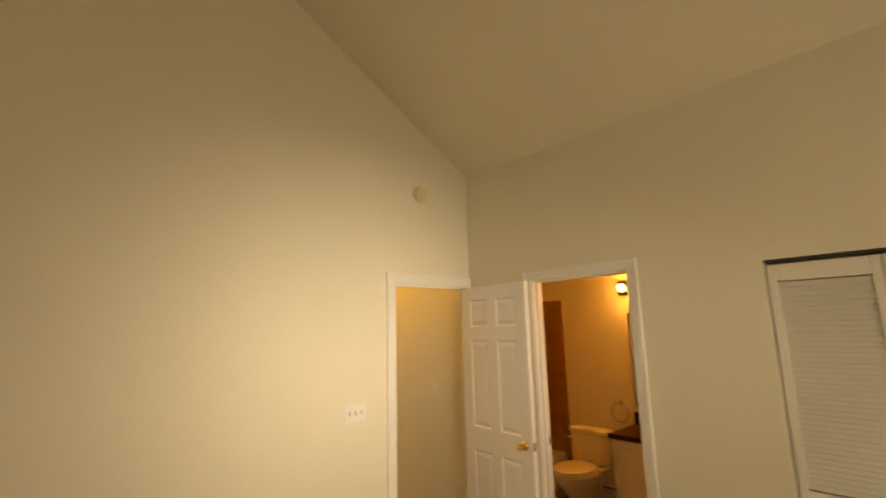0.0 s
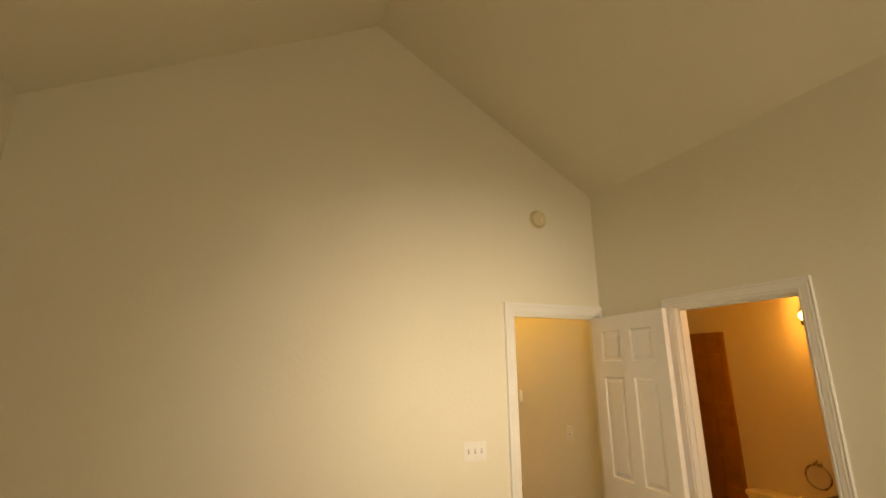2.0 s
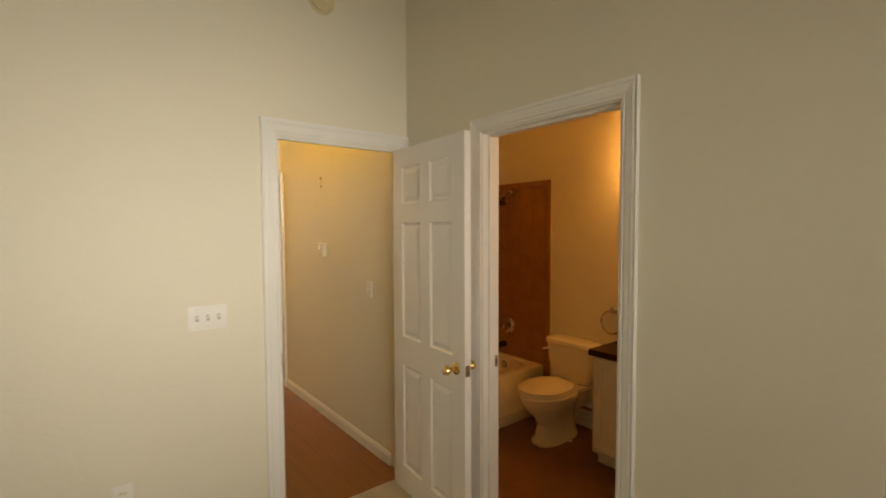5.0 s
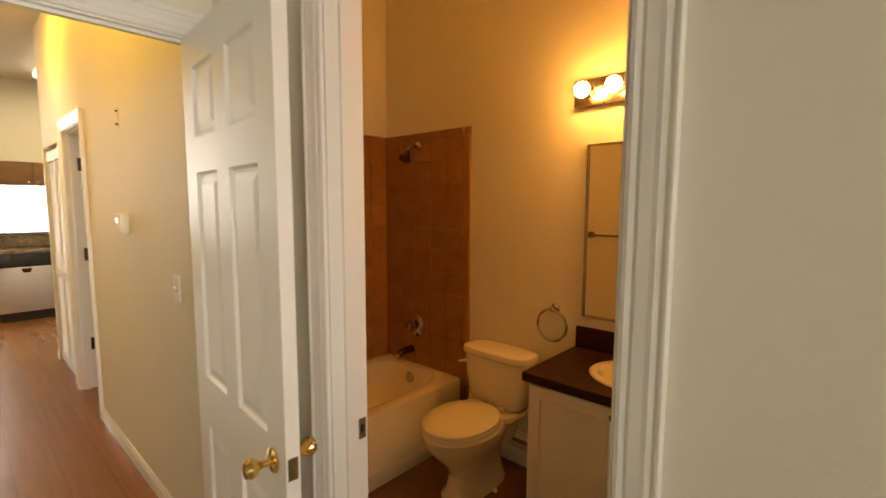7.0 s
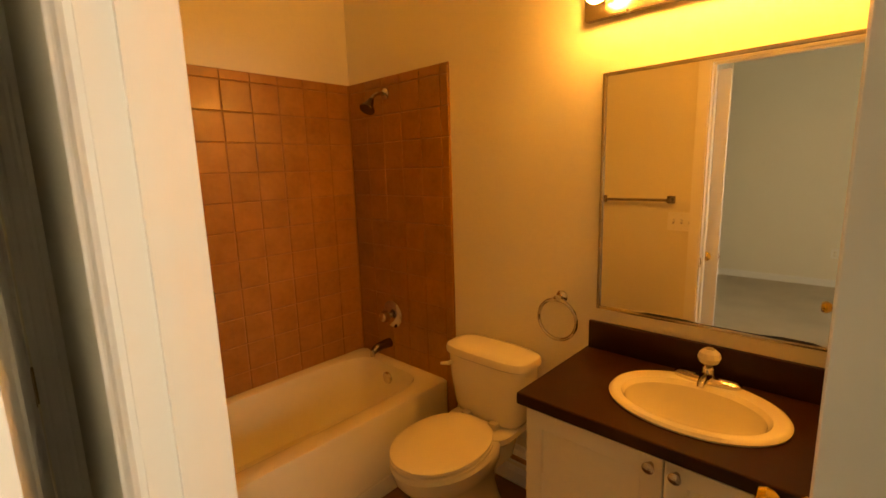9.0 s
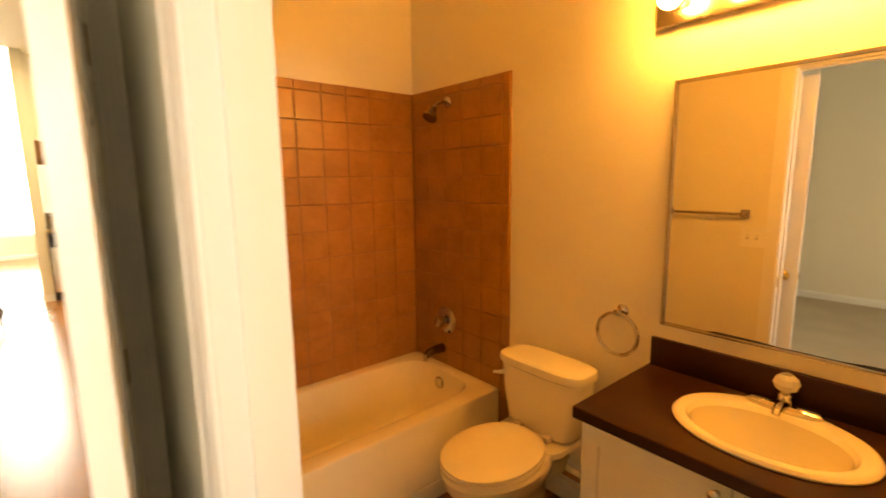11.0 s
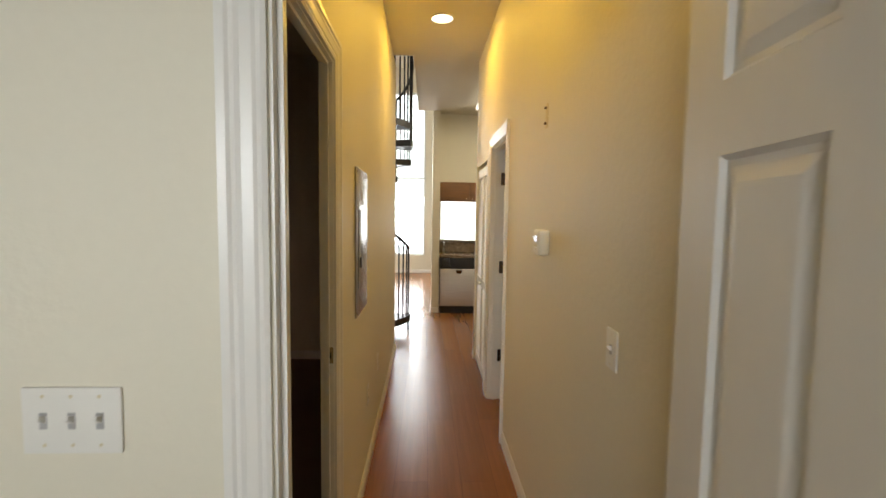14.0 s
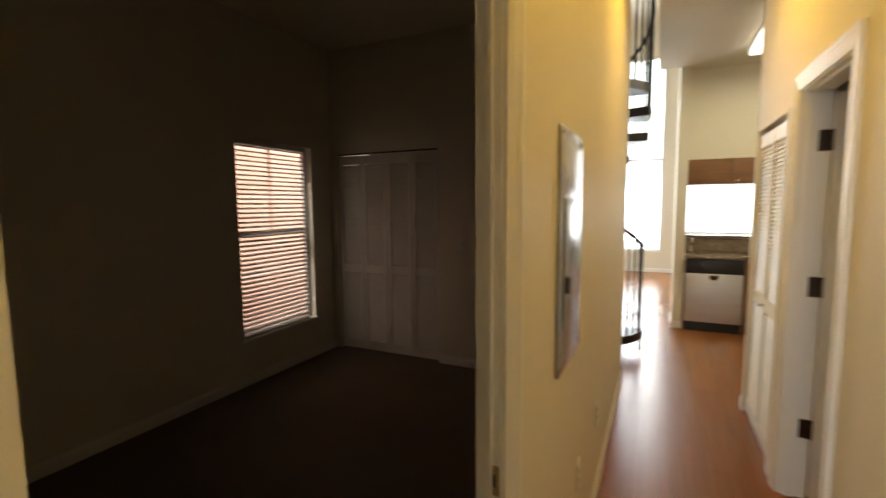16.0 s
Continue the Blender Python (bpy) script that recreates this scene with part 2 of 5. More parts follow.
def loft(bm, rings, cap_first=True, cap_last=True, closed=True):
    rows = [[bm.verts.new(p) for p in ring] for ring in rings]
    n = len(rows[0])
    for a, b in zip(rows, rows[1:]):
        for i in range(n if closed else n - 1):
            j = (i + 1) % n
            bm.faces.new((a[i], a[j], b[j], b[i]))
    if cap_first:
        bm.faces.new(rows[0][::-1])
    if cap_last:
        bm.faces.new(rows[-1])


def oval(cx, cy, z, rx, ry, power=2.0, n=40, egg=0.0):
    """A superellipse ring; egg draws its -x end out and narrows it."""
    out = []
    for i in range(n):
        a = 2 * math.pi * i / n
        c, s = math.cos(a), math.sin(a)
        px = math.copysign(abs(c) ** (2 / power), c)
        py = math.copysign(abs(s) ** (2 / power), s)
        k = 1 - egg * max(0.0, -px) ** 2 * 0.35
        out.append((cx + rx * px, cy + ry * py * k, z))
    return out


def lathe(bm, profile, place=(0, 0, 0), axis="z", n=24):
    """Turns (radius, height) pairs round an axis through place."""
    def at(r, h, a):
        c, s = r * math.cos(a), r * math.sin(a)
        p = {"z": (c, s, h), "x": (h, c, s), "y": (s, h, c), "-x": (-h, s, c), "-y": (c, -h, s)}[axis]
        return tuple(q + o for q, o in zip(p, place))
    rings = [[at(max(r, 1e-4), h, 2 * math.pi * i / n) for i in range(n)] for r, h in profile]
    loft(bm, rings)


def tube(bm, points, r, n=10, ends=True):
    """A round bar along points."""
    pts = [Vector(p) for p in points]
    rings, side = [], None
    for i, p in enumerate(pts):
        d = (pts[min(i + 1, len(pts) - 1)] - pts[max(i - 1, 0)]).normalized()
        if side is None:
            side = d.orthogonal().normalized()
        side = (side - d * side.dot(d)).normalized()
        up = d.cross(side)
        rr = r[i] if isinstance(r, (list, tuple)) else r
        rings.append([tuple(p + rr * (math.cos(2 * math.pi * k / n) * side + math.sin(2 * math.pi * k / n) * up)) for k in range(n)])
    loft(bm, rings, ends, ends)


def ring_bar(bm, centre, radius, r, normal_axis, n=40, m=8):
    """A torus about the given axis."""
    vs = []
    for i in range(n):
        a = 2 * math.pi * i / n
        row = []
        for k in range(m):
            b = 2 * math.pi * k / m
            d = radius + r * math.cos(b)
            p = (d * math.cos(a), d * math.sin(a), r * math.sin(b))
            p = {"z": p, "x": (p[2], p[0], p[1]), "y": (p[0], p[2], p[1])}[normal_axis]
            row.append(bm.verts.new([q + c for q, c in zip(p, centre)]))
        vs.append(row)
    for i in range(n):
        for k in range(m):
            bm.faces.new((vs[i][k], vs[(i + 1) % n][k], vs[(i + 1) % n][(k + 1) % m], vs[i][(k + 1) % m]))


def mesh_of(name, bm, material, smooth=True, angle=35):
    bmesh.ops.recalc_face_normals(bm, faces=bm.faces)
    if smooth:
        for f in bm.faces:
            f.smooth = True
        lim = radians(angle)
        for e in bm.edges:
            if len(e.link_faces) == 2 and e.calc_face_angle(0) > lim:
                e.smooth = False
    me = bpy.data.meshes.new(name)
    bm.to_mesh(me)
    bm.free()
    me.materials.append(material)
    return me


def part(name, bm, material, parent=None, label="", place=None, smooth=True):
    ob = new(name, mesh_of(name, bm, material, smooth))
    if place is not None:
        ob.location = place
    ob.parent = parent
    return tagged(ob, label)


def thing(name, place, label, category, group="", kind="", rz=0.0):
    ob = new(name)
    ob.empty_display_size = 0.1
    ob.location = place
    ob.rotation_euler = (0, 0, radians(rz))
    return tagged(ob, label, category, group, kind)


def structure(name, bm, material, label, category):
    return tagged(part(name, bm, material, smooth=False), label, category, kind="structure")


# ---- walls, floors, ceilings ----
def wall(name, axis, a, b, u0, u1, z0, z1, holes=(), label="cream painted plaster wall", category="wall", material=None, extra=None):
    """A wall across axis between a and b, along u, with holes (u0, u1, z0, z1) cut through it."""
    bm = bmesh.new()
    us = sorted({u0, u1, *(h[0] for h in holes), *(h[1] for h in holes)})
    zs = sorted({z0, z1, *(h[2] for h in holes), *(h[3] for h in holes)})
    us, zs = [u for u in us if u0 <= u <= u1], [z for z in zs if z0 <= z <= z1]

    def solid(i, j):
        if not (0 <= i < len(us) - 1 and 0 <= j < len(zs) - 1):
            return False
        u, z = (us[i] + us[i + 1]) / 2, (zs[j] + zs[j + 1]) / 2
        return not any(h[0] < u < h[1] and h[2] < z < h[3] for h in holes)

    def at(d, u, z):
        return (d, u, z) if axis == "x" else (u, d, z)

    def quad(*ps):
        bm.faces.new([bm.verts.new(p) for p in ps])

    for i in range(len(us) - 1):
        for j in range(len(zs) - 1):
            if not solid(i, j):
                continue
            p, q, r, s = us[i], us[i + 1], zs[j], zs[j + 1]
            for d in (a, b):
                quad(at(d, p, r), at(d, q, r), at(d, q, s), at(d, p, s))
            for (di, dj), (e0, e1) in {(-1, 0): ((p, r), (p, s)), (1, 0): ((q, r), (q, s)), (0, -1): ((p, r), (q, r)), (0, 1): ((p, s), (q, s))}.items():
                if not solid(i + di, j + dj):
                    quad(at(a, *e0), at(b, *e0), at(b, *e1), at(a, *e1))
    if extra:
        extra(bm)
    bmesh.ops.remove_doubles(bm, verts=bm.verts, dist=1e-5)
    return structure(name, bm, material or PAINT, label, category)


def slab(name, lo, hi, material, label, category):
    bm = bmesh.new()
    box(bm, lo, hi)
    return structure(name, bm, material, label, category)


H = 3.08          # flat ceiling height
EAST = -0.06      # bedroom face of the wall shared with the bathroom
EAVE = 3.045      # where the vault meets that wall
RIDGE_X, RIDGE_Z = -1.90, 4.13


def gable(y0, y1):
    def add(bm):
        loft(bm, [[(-3.92, y, H), (0.0, y, H), (RIDGE_X, y, RIDGE_Z)] for y in (y0, y1)])
    return add


D1 = (-0.850, -0.126, 0.0, 2.05)      # hall door, along x
BD = (-1.412, -0.668, 0.0, 2.048)      # bathroom door, along y
R2 = (0.188, 0.880, 0.0, 2.05)        # small room's door, along y
D2 = (2.220, 2.880, 0.0, 2.05)        # door off the hall, along y
LC = (3.090, 3.930, 0.0, 2.00)        # laundry closet, along y
BC = (-3.910, -2.142, 0.0, 2.017)     # bedroom closet, along y
RC = (-3.710, -2.540, 0.0, 2.045)     # small room's closet, along x
WS = (-2.500, -0.900, 0.550, 2.150)   # bedroom window, along x
W2 = (2.740, 3.620, 0.400, 2.080)     # small room's window, along y

wall("wall_bedroom_north", "y", 0.0, 0.06, -3.92, EAST, 0.0, H, [D1], "cream painted gable wall with a door opening", extra=gable(0.0, 0.06))
wall("wall_bedroom_east", "x", EAST, 0.05, -4.42, 0.06, 0.0, H, [BD, BC], "cream painted wall with bathroom and closet openings")
wall("wall_bedroom_west", "x", -3.92, -3.80, -4.30, 0.0, 0.0, H)
wall("wall_bedroom_south", "y", -4.42, -4.30, -3.92, EAST, 0.0, H, [WS], "cream painted gable wall with a window", extra=gable(-4.42, -4.30))
wall("wall_closet_back", "x", 0.72, 0.80, -4.10, -2.00, 0.0, H)
wall("wall_closet_side_1", "y", -4.10, -4.00, 0.05, 0.72, 0.0, H)
wall("wall_closet_side_2", "y", -2.06, -2.00, 0.05, 0.72, 0.0, H)
slab("ceiling_closet", (0.05, -4.10, H), (0.80, -2.00, H + 0.1), CEIL, "plain painted closet ceiling", "ceiling")
wall("wall_bath_east", "x", 1.45, 1.56, -1.65, 0.985, 0.0, H, label="cream textured bathroom wall")
wall("wall_bath_north", "y", 0.87, 0.985, 0.05, 1.45, 0.0, H, label="cream bathroom wall above the tub")
wall("wall_bath_south", "y", -1.65, -1.535, 0.05, 1.45, 0.0, H, label="cream bathroom wall")
slab("ceiling_bath", (0.05, -1.65, H), (1.56, 0.985, H + 0.1), CEIL, "plain painted bathroom ceiling", "ceiling")
wall("wall_hall_east", "x", -0.07, 0.05, 0.06, 4.00, 0.0, H, [D2, LC], "cream painted hallway wall with door openings")
wall("wall_hall_west", "x", -0.975, -0.93, 0.06, 4.19, 0.0, H, [R2], "cream painted hallway wall with a door opening")
wall("wall_room_west", "x", -3.91, -3.79, 0.06, 4.035, 0.0, H, [W2], "dim cream wall with a window")
wall("wall_room_north", "y", 3.92, 4.035, -3.79, -0.975, 0.0, H, [RC], "dim cream wall with a closet opening")
slab("ceiling_room", (-3.91, 0.06, H), (-0.975, 4.035, H + 0.1), CEIL, "plain painted ceiling of the small room", "ceiling")
wall("wall_room_closet_back", "y", 4.60, 4.66, -3.79, -2.40, 0.0, H)
wall("wall_room_closet_side", "x", -2.46, -2.40, 4.035, 4.60, 0.0, H)
wall("wall_side_room_south", "y", 0.985, 1.08, 0.05, 2.00, 0.0, H)
wall("wall_side_room_east", "x", 2.00, 2.10, 0.985, 4.00, 0.0, H)
wall("wall_side_room_north", "y", 3.00, 3.07, 0.05, 2.00, 0.0, H)
wall("wall_kitchen_south", "y", 3.95, 4.00, 0.05, 3.60, 0.0, H)
wall("wall_kitchen_north", "y", 6.70, 6.82, -0.50, 3.60, 0.0, H, [(-0.385, 1.30, 1.08, 1.735)], "cream kitchen wall with a pass-through opening")
wall("wall_kitchen_wing", "x", -0.50, -0.385, 6.20, 6.70, 0.0, H, label="cream wing wall at the kitchen counter")
wall("wall_kitchen_soffit", "y", 6.42, 6.70, -0.385, 3.60, 2.035, H, label="cream soffit above the wall cabinet")
NW = (-2.45, -0.62, 0.45, 4.60)
NW2 = (-0.25, 1.55, 0.85, 2.25)
WW = (7.1, 9.9, 0.45, 3.9)
wall("wall_living_north", "y", 11.0, 11.12, -4.02, 3.72, 0.0, 5.2, [NW, NW2], "cream living room wall with tall windows")
wall("wall_living_west", "x", -4.02, -3.90, 4.035, 11.0, 0.0, 5.2, [WW], "cream living room wall with a wide window")
wall("wall_living_east", "x", 3.60, 3.72, 3.95, 11.0, 0.0, 5.2)
wall("wall_living_south", "y", 3.75, 3.85, -3.90, -0.73, H + 0.22, 5.2, label="cream upper wall of the stairwell")
wall("wall_loft_side", "x", -0.73, -0.66, 3.85, 6.20, H + 0.22, 5.2, label="cream upper wall beside the stair")
wall("wall_loft_north", "y", 6.20, 6.30, -0.66, 3.60, H + 0.22, 5.2, label="cream upper wall above the kitchen")
slab("ceiling_living", (-4.02, 3.75, 5.2), (3.72, 11.12, 5.3), CEIL, "plain painted high ceiling", "ceiling")

bm = bmesh.new()
box(bm, (-0.975, 0.06, H), (-0.73, 3.85, H + 0.22))
box(bm, (-0.73, 0.06, H), (0.05, 6.20, H + 0.22))
box(bm, (0.05, 0.985, H), (3.60, 6.20, H + 0.22))
box(bm, (-0.50, 6.20, H), (3.60, 6.82, H + 0.22))
structure("ceiling_hall", bm, CEIL, "plain painted flat ceiling of the hallway", "ceiling")

bm = bmesh.new()
for s in (-1, 1):
    xe = -4.05 if s < 0 else 0.04
    k = (RIDGE_Z - H) / (RIDGE_X + 3.80) if s < 0 else (RIDGE_Z - EAVE) / (EAST - RIDGE_X)
    ze = RIDGE_Z - abs(xe - RIDGE_X) * k
    loft(bm, [[(RIDGE_X, y, RIDGE_Z), (xe, y, ze), (xe, y, ze + 0.14), (RIDGE_X, y, RIDGE_Z + 0.14)] for y in (-4.45, 0.12)])
structure("ceiling_bedroom", bm, CEIL, "cream vaulted bedroom ceiling with a ridge", "ceiling")

slab("floor_bedroom", (-3.92, -4.42, -0.12), (0.05, 0.045, 0.0), CARPET, "beige cut-pile carpet floor", "floor")
slab("floor_closet", (0.05, -4.10, -0.12), (0.80, -2.00, 0.0), CARPET, "beige carpet closet floor", "floor")
slab("floor_bath", (0.05, -1.65, -0.12), (1.56, 0.985, 0.0), VINYL, "reddish brown vinyl bathroom floor", "floor")
slab("floor_hall", (-0.99, 0.045, -0.12), (0.02, 4.00, 0.0), WOOD, "glossy reddish laminate wood floor", "floor")
slab("floor_side_room", (0.02, 0.985, -0.12), (2.10, 4.00, 0.0), WOOD, "reddish laminate floor beyond the side door", "floor")
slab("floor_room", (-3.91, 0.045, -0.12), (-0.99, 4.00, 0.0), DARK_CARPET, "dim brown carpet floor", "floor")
slab("floor_living", (-4.02, 4.00, -0.12), (3.72, 11.12, 0.0), WOOD, "glossy reddish laminate wood floor", "floor")


def skirting(name, axis, face, out, u0, u1, h=0.085, t=0.013):
    """A baseboard on a wall's face, standing out by t along the sign out, with an eased top."""
    prof = [(0.0005, 0), (t, 0), (t, h * 0.72), (t * 0.75, h * 0.82), (t * 0.55, h * 0.92), (t * 0.35, h), (0.0005, h)]
    rings = []
    for u in (u0, u1):
        rings.append([((face + out * d, u, z) if axis == "x" else (u, face + out * d, z)) for d, z in prof])
    bm = bmesh.new()
    loft(bm, rings)
    return tagged(part(name, bm, TRIM, smooth=False), "white painted wooden baseboard", "baseboard", kind="structure")


C = 0.086  # casing width with its reveal
skirting("baseboard_bedroom_north", "y", 0.0, -1, -3.80, D1[0] - C)
skirting("baseboard_bedroom_east_1", "x", EAST, -1, BD[1] + C, -0.013)
skirting("baseboard_bedroom_east_2", "x", EAST, -1, BC[1], BD[0] - C)
skirting("baseboard_bedroom_west", "x", -3.80, 1, -4.30, 0.0)
skirting("baseboard_hall_east_1", "x", -0.07, -1, 0.20, D2[0] - C)
skirting("baseboard_hall_east_2", "x", -0.07, -1, D2[1] + C, LC[0])
skirting("baseboard_hall_east_3", "x", -0.07, -1, LC[1], 4.013)
skirting("baseboard_hall_west", "x", -0.93, 1, R2[1] + C, 4.19)
skirting("baseboard_hall_west_end", "y", 4.19, 1, -0.975, -0.917)
skirting("baseboard_room_north", "y", 3.92, -1, RC[1], -0.975)
skirting("baseboard_room_west", "x", -3.79, 1, 0.06, 3.92)
skirting("baseboard_bath_east", "x", 1.45, -1, -0.63, 0.10)
skirting("baseboard_bath_west", "x", 0.05, 1, BD[1] + C, 0.06)
skirting("baseboard_living_north", "y", 11.0, -1, -3.90, 3.60)
skirting("baseboard_wing", "x", -0.50, -1, 6.187, 6.70)
skirting("baseboard_wing_end", "y", 6.20, -1, -0.513, -0.385)
skirting("baseboard_kitchen_south", "y", 4.00, 1, 0.10, 3.60)


def casing(name, axis, face, out, hole, legs=(True, True), w=0.080, label="white moulded door casing", near=None, flat=False, broad=1.0):
    """Fluted trim round three sides of an opening, mitred at the head."""
    prof = [(0.004, 0.0), (0.004, 0.010), (0.012, 0.013), (0.020, 0.011), (0.026, 0.014), (0.044, 0.016), (0.052, 0.0185),
            (0.060, 0.0165), (0.066, 0.020), (w, 0.021), (w, 0.0)]
    if flat:
        prof = [(0.004, 0.0), (0.004, 0.008), (0.03, 0.010), (w, 0.011), (w, 0.0)]
    u0, u1, _, top = hole
    bm = bmesh.new()

    def at(u, z, d):
        return (face + out * d, u, z) if axis == "x" else (u, face + out * d, z)

    cut = [min(o, near) if near is not None else o for o, _ in prof]
    left = [at(u0 - o, 0.0, d) for (o, d) in zip(cut, [d for _, d in prof])]
    lt = [at(u0 - c, top + o, d) for c, (o, d) in zip(cut, prof)]
    rt = [at(u1 + o * broad, top + o, d) for o, d in prof]
    rb = [at(u1 + o * broad, 0.0, d) for o, d in prof]
    rings = ([left] if legs[0] else []) + [lt, rt] + ([rb] if legs[1] else [])
    loft(bm, rings)
    return tagged(part(name, bm, TRIM, smooth=False), label, "door trim", kind="structure")


def jamb(name, axis, a, b, hole, stop, deep=0.035, label="white painted door jamb"):
    """The lining of a door opening with its stop strips."""
    u0, u1, _, top = hole
    t = 0.004
    bm = bmesh.new()

    def bx(d0, d1, p0, p1, z0, z1):
        lo, hi = ((d0, p0, z0), (d1, p1, z1)) if axis == "x" else ((p0, d0, z0), (p1, d1, z1))
        box(bm, lo, hi)

    for p0, p1 in ((u0, u0 + t), (u1 - t, u1)):
        bx(a - 0.002, b + 0.002, p0, p1, 0, top)
    bx(a - 0.002, b + 0.002, u0 + t, u1 - t, top - t, top)
    for p0, p1 in () if stop is None else ((u0 + t, u0 + t + 0.011), (u1 - t - 0.011, u1 - t)):
        bx(stop, stop + deep, p0, p1, 0, top - t)
    if stop is not None:
        bx(stop, stop + deep, u0 + t + 0.011, u1 - t - 0.011, top - t - 0.011, top - t)
    return tagged(part(name, bm, TRIM, smooth=False), label, "door trim", kind="structure")


casing("trim_hall_door", "y", 0.0, -1, D1, broad=0.8)
casing("trim_hall_door_back", "y", 0.06, 1, D1, legs=(True, False), near=0.075)
jamb("jamb_hall_door", "y", 0.0, 0.06, D1, 0.018, 0.02)
casing("trim_bath_door", "x", EAST, -1, BD, w=0.070)
casing("trim_bath_door_inside", "x", 0.05, 1, BD, w=0.064, flat=True)
jamb("jamb_bath_door", "x", EAST, 0.05, BD, -0.022, 0.036)
casing("trim_room_door", "x", -0.93, 1, R2, near=0.06)
jamb("jamb_room_door", "x", -0.975, -0.93, R2, -0.955, 0.012)
casing("trim_side_door", "x", -0.07, -1, D2)
jamb("jamb_side_door", "x", -0.07, 0.05, D2, -0.045)


# ---- doors ----
def door_leaf(name, place, rz, width, height, swing, label, knob_z=0.890, hinge=True, thick=0.035):
    """A six-panel door hinged at place; it runs along its own -y, its faces at x = 0 and x = thick."""
    top = thing(name, place, label, "door", rz=rz)
    st, mid = 0.105, 0.10
    pw = (width - 2 * st - mid) / 2
    cols = [(-st - pw, -st), (-st - 2 * pw - mid, -st - pw - mid)]
    rows = [(0.165, 0.775), (0.945, 1.61), (1.717, 1.93)]
    bm = bmesh.new()
    e = 0.0
    box(bm, (e, -st, 0.012), (thick, 0.0, height))
    box(bm, (e, -width, 0.012), (thick, -width + st, height))
    box(bm, (e, -st - pw - mid, 0.012), (thick, -st - pw, height))
    zs = [0.012, rows[0][0], rows[0][1], rows[1][0], rows[1][1], rows[2][0], rows[2][1], height]
    for a, b in zip(zs[0::2], zs[1::2]):
        for y0, y1 in cols:
            box(bm, (e, y0, a), (thick, y1, b))
    bmesh.ops.remove_doubles(bm, verts=bm.verts, dist=1e-5)
    part("door_frame", bm, DOOR, top, smooth=False)
    for y0, y1 in cols:
        for z0, z1 in rows:
            bm = bmesh.new()
            for face, sgn in ((0.0, 1), (thick, -1)):
                def ring(m, d):
                    return [(face + sgn * d, y0 + m, z0 + m), (face + sgn * d, y1 - m, z0 + m), (face + sgn * d, y1 - m, z1 - m), (face + sgn * d, y0 + m, z1 - m)]
                loft(bm, [ring(0.0, 0.0), ring(0.008, 0.009), ring(0.018, 0.010), ring(0.040, 0.003), ring(0.046, 0.0025)], cap_first=False)
            part("panel", bm, DOOR, top, smooth=False)
    # latch plate on the edge
    ky = -width + 0.070
    bm = bmesh.new()
    box(bm, (0.005, -width - 0.0015, knob_z - 0.028), (thick - 0.005, -width + 0.001, knob_z + 0.028), 0.001)
    box(bm, (0.012, -width - 0.008, knob_z - 0.008), (thick - 0.012, -width - 0.001, knob_z + 0.008), 0.002)
    part("latch_plate", bm, OLD_BRASS, top, "dull brass latch plate")
    for face, ax in ((0.0, "-x"), (thick, "x")):
        bm = bmesh.new()
        lathe(bm, [(0.0, 0), (0.031, 0.0), (0.032, 0.004), (0.026, 0.009), (0.012, 0.012), (0.009, 0.030), (0.012, 0.036), (0.022, 0.046),
                   (0.025, 0.058), (0.020, 0.070), (0.0, 0.075)], (face, ky, knob_z), ax, 28)
        knob = part("knob", bm, BRASS, top, "polished brass knob")
    if hinge:
        for z in (0.28, 1.02, 1.80):
            bm = bmesh.new()
            tube(bm, [(thick + 0.004, 0.004, z - 0.045), (thick + 0.004, 0.004, z + 0.045)], 0.006, 10)
            box(bm, (0.006, -0.001, z - 0.043), (thick + 0.002, 0.0015, z + 0.043))
            box(bm, (thick - 0.001, -0.030, z - 0.043), (thick + 0.0015, 0.001, z + 0.043))
            part("hinge", bm, OLD_BRASS, top, "dull brass butt hinge")
    return top


door_leaf("door_1", (-0.163, -0.004, 0.0), -4.6, 0.715, 2.035, 1, "open white six-panel hall door with brass knobs")
door_leaf("door_2", (0.053, -1.408, 0.0), 91.5, 0.734, 2.034, 1, "open white six-panel bathroom door with brass knobs", hinge=False)
door_leaf("door_3", (0.058, 2.868, 0.0), 88.0, 0.640, 2.030, 1, "open white six-panel door off the hallway", hinge=False)

for i, z in enumerate((0.37, 1.10, 1.81)):
    bm = bmesh.new()
    box(bm, (0.002, 2.8735, z - 0.05), (0.046, 2.8755, z + 0.05), 0.0008)
    tube(bm, [(0.052, 2.870, z - 0.05), (0.052, 2.870, z + 0.05)], 0.007, 10)
    for dz in (-0.033, 0.0, 0.033):
        lathe(bm, [(0.0, 0), (0.004, 0.0), (0.0, 0.002)], (0.024, 2.8735, z + dz), "-y", 8)
    part("hinge", bm, DARK_METAL, bpy.data.objects["jamb_side_door"], "dark steel butt hinge")


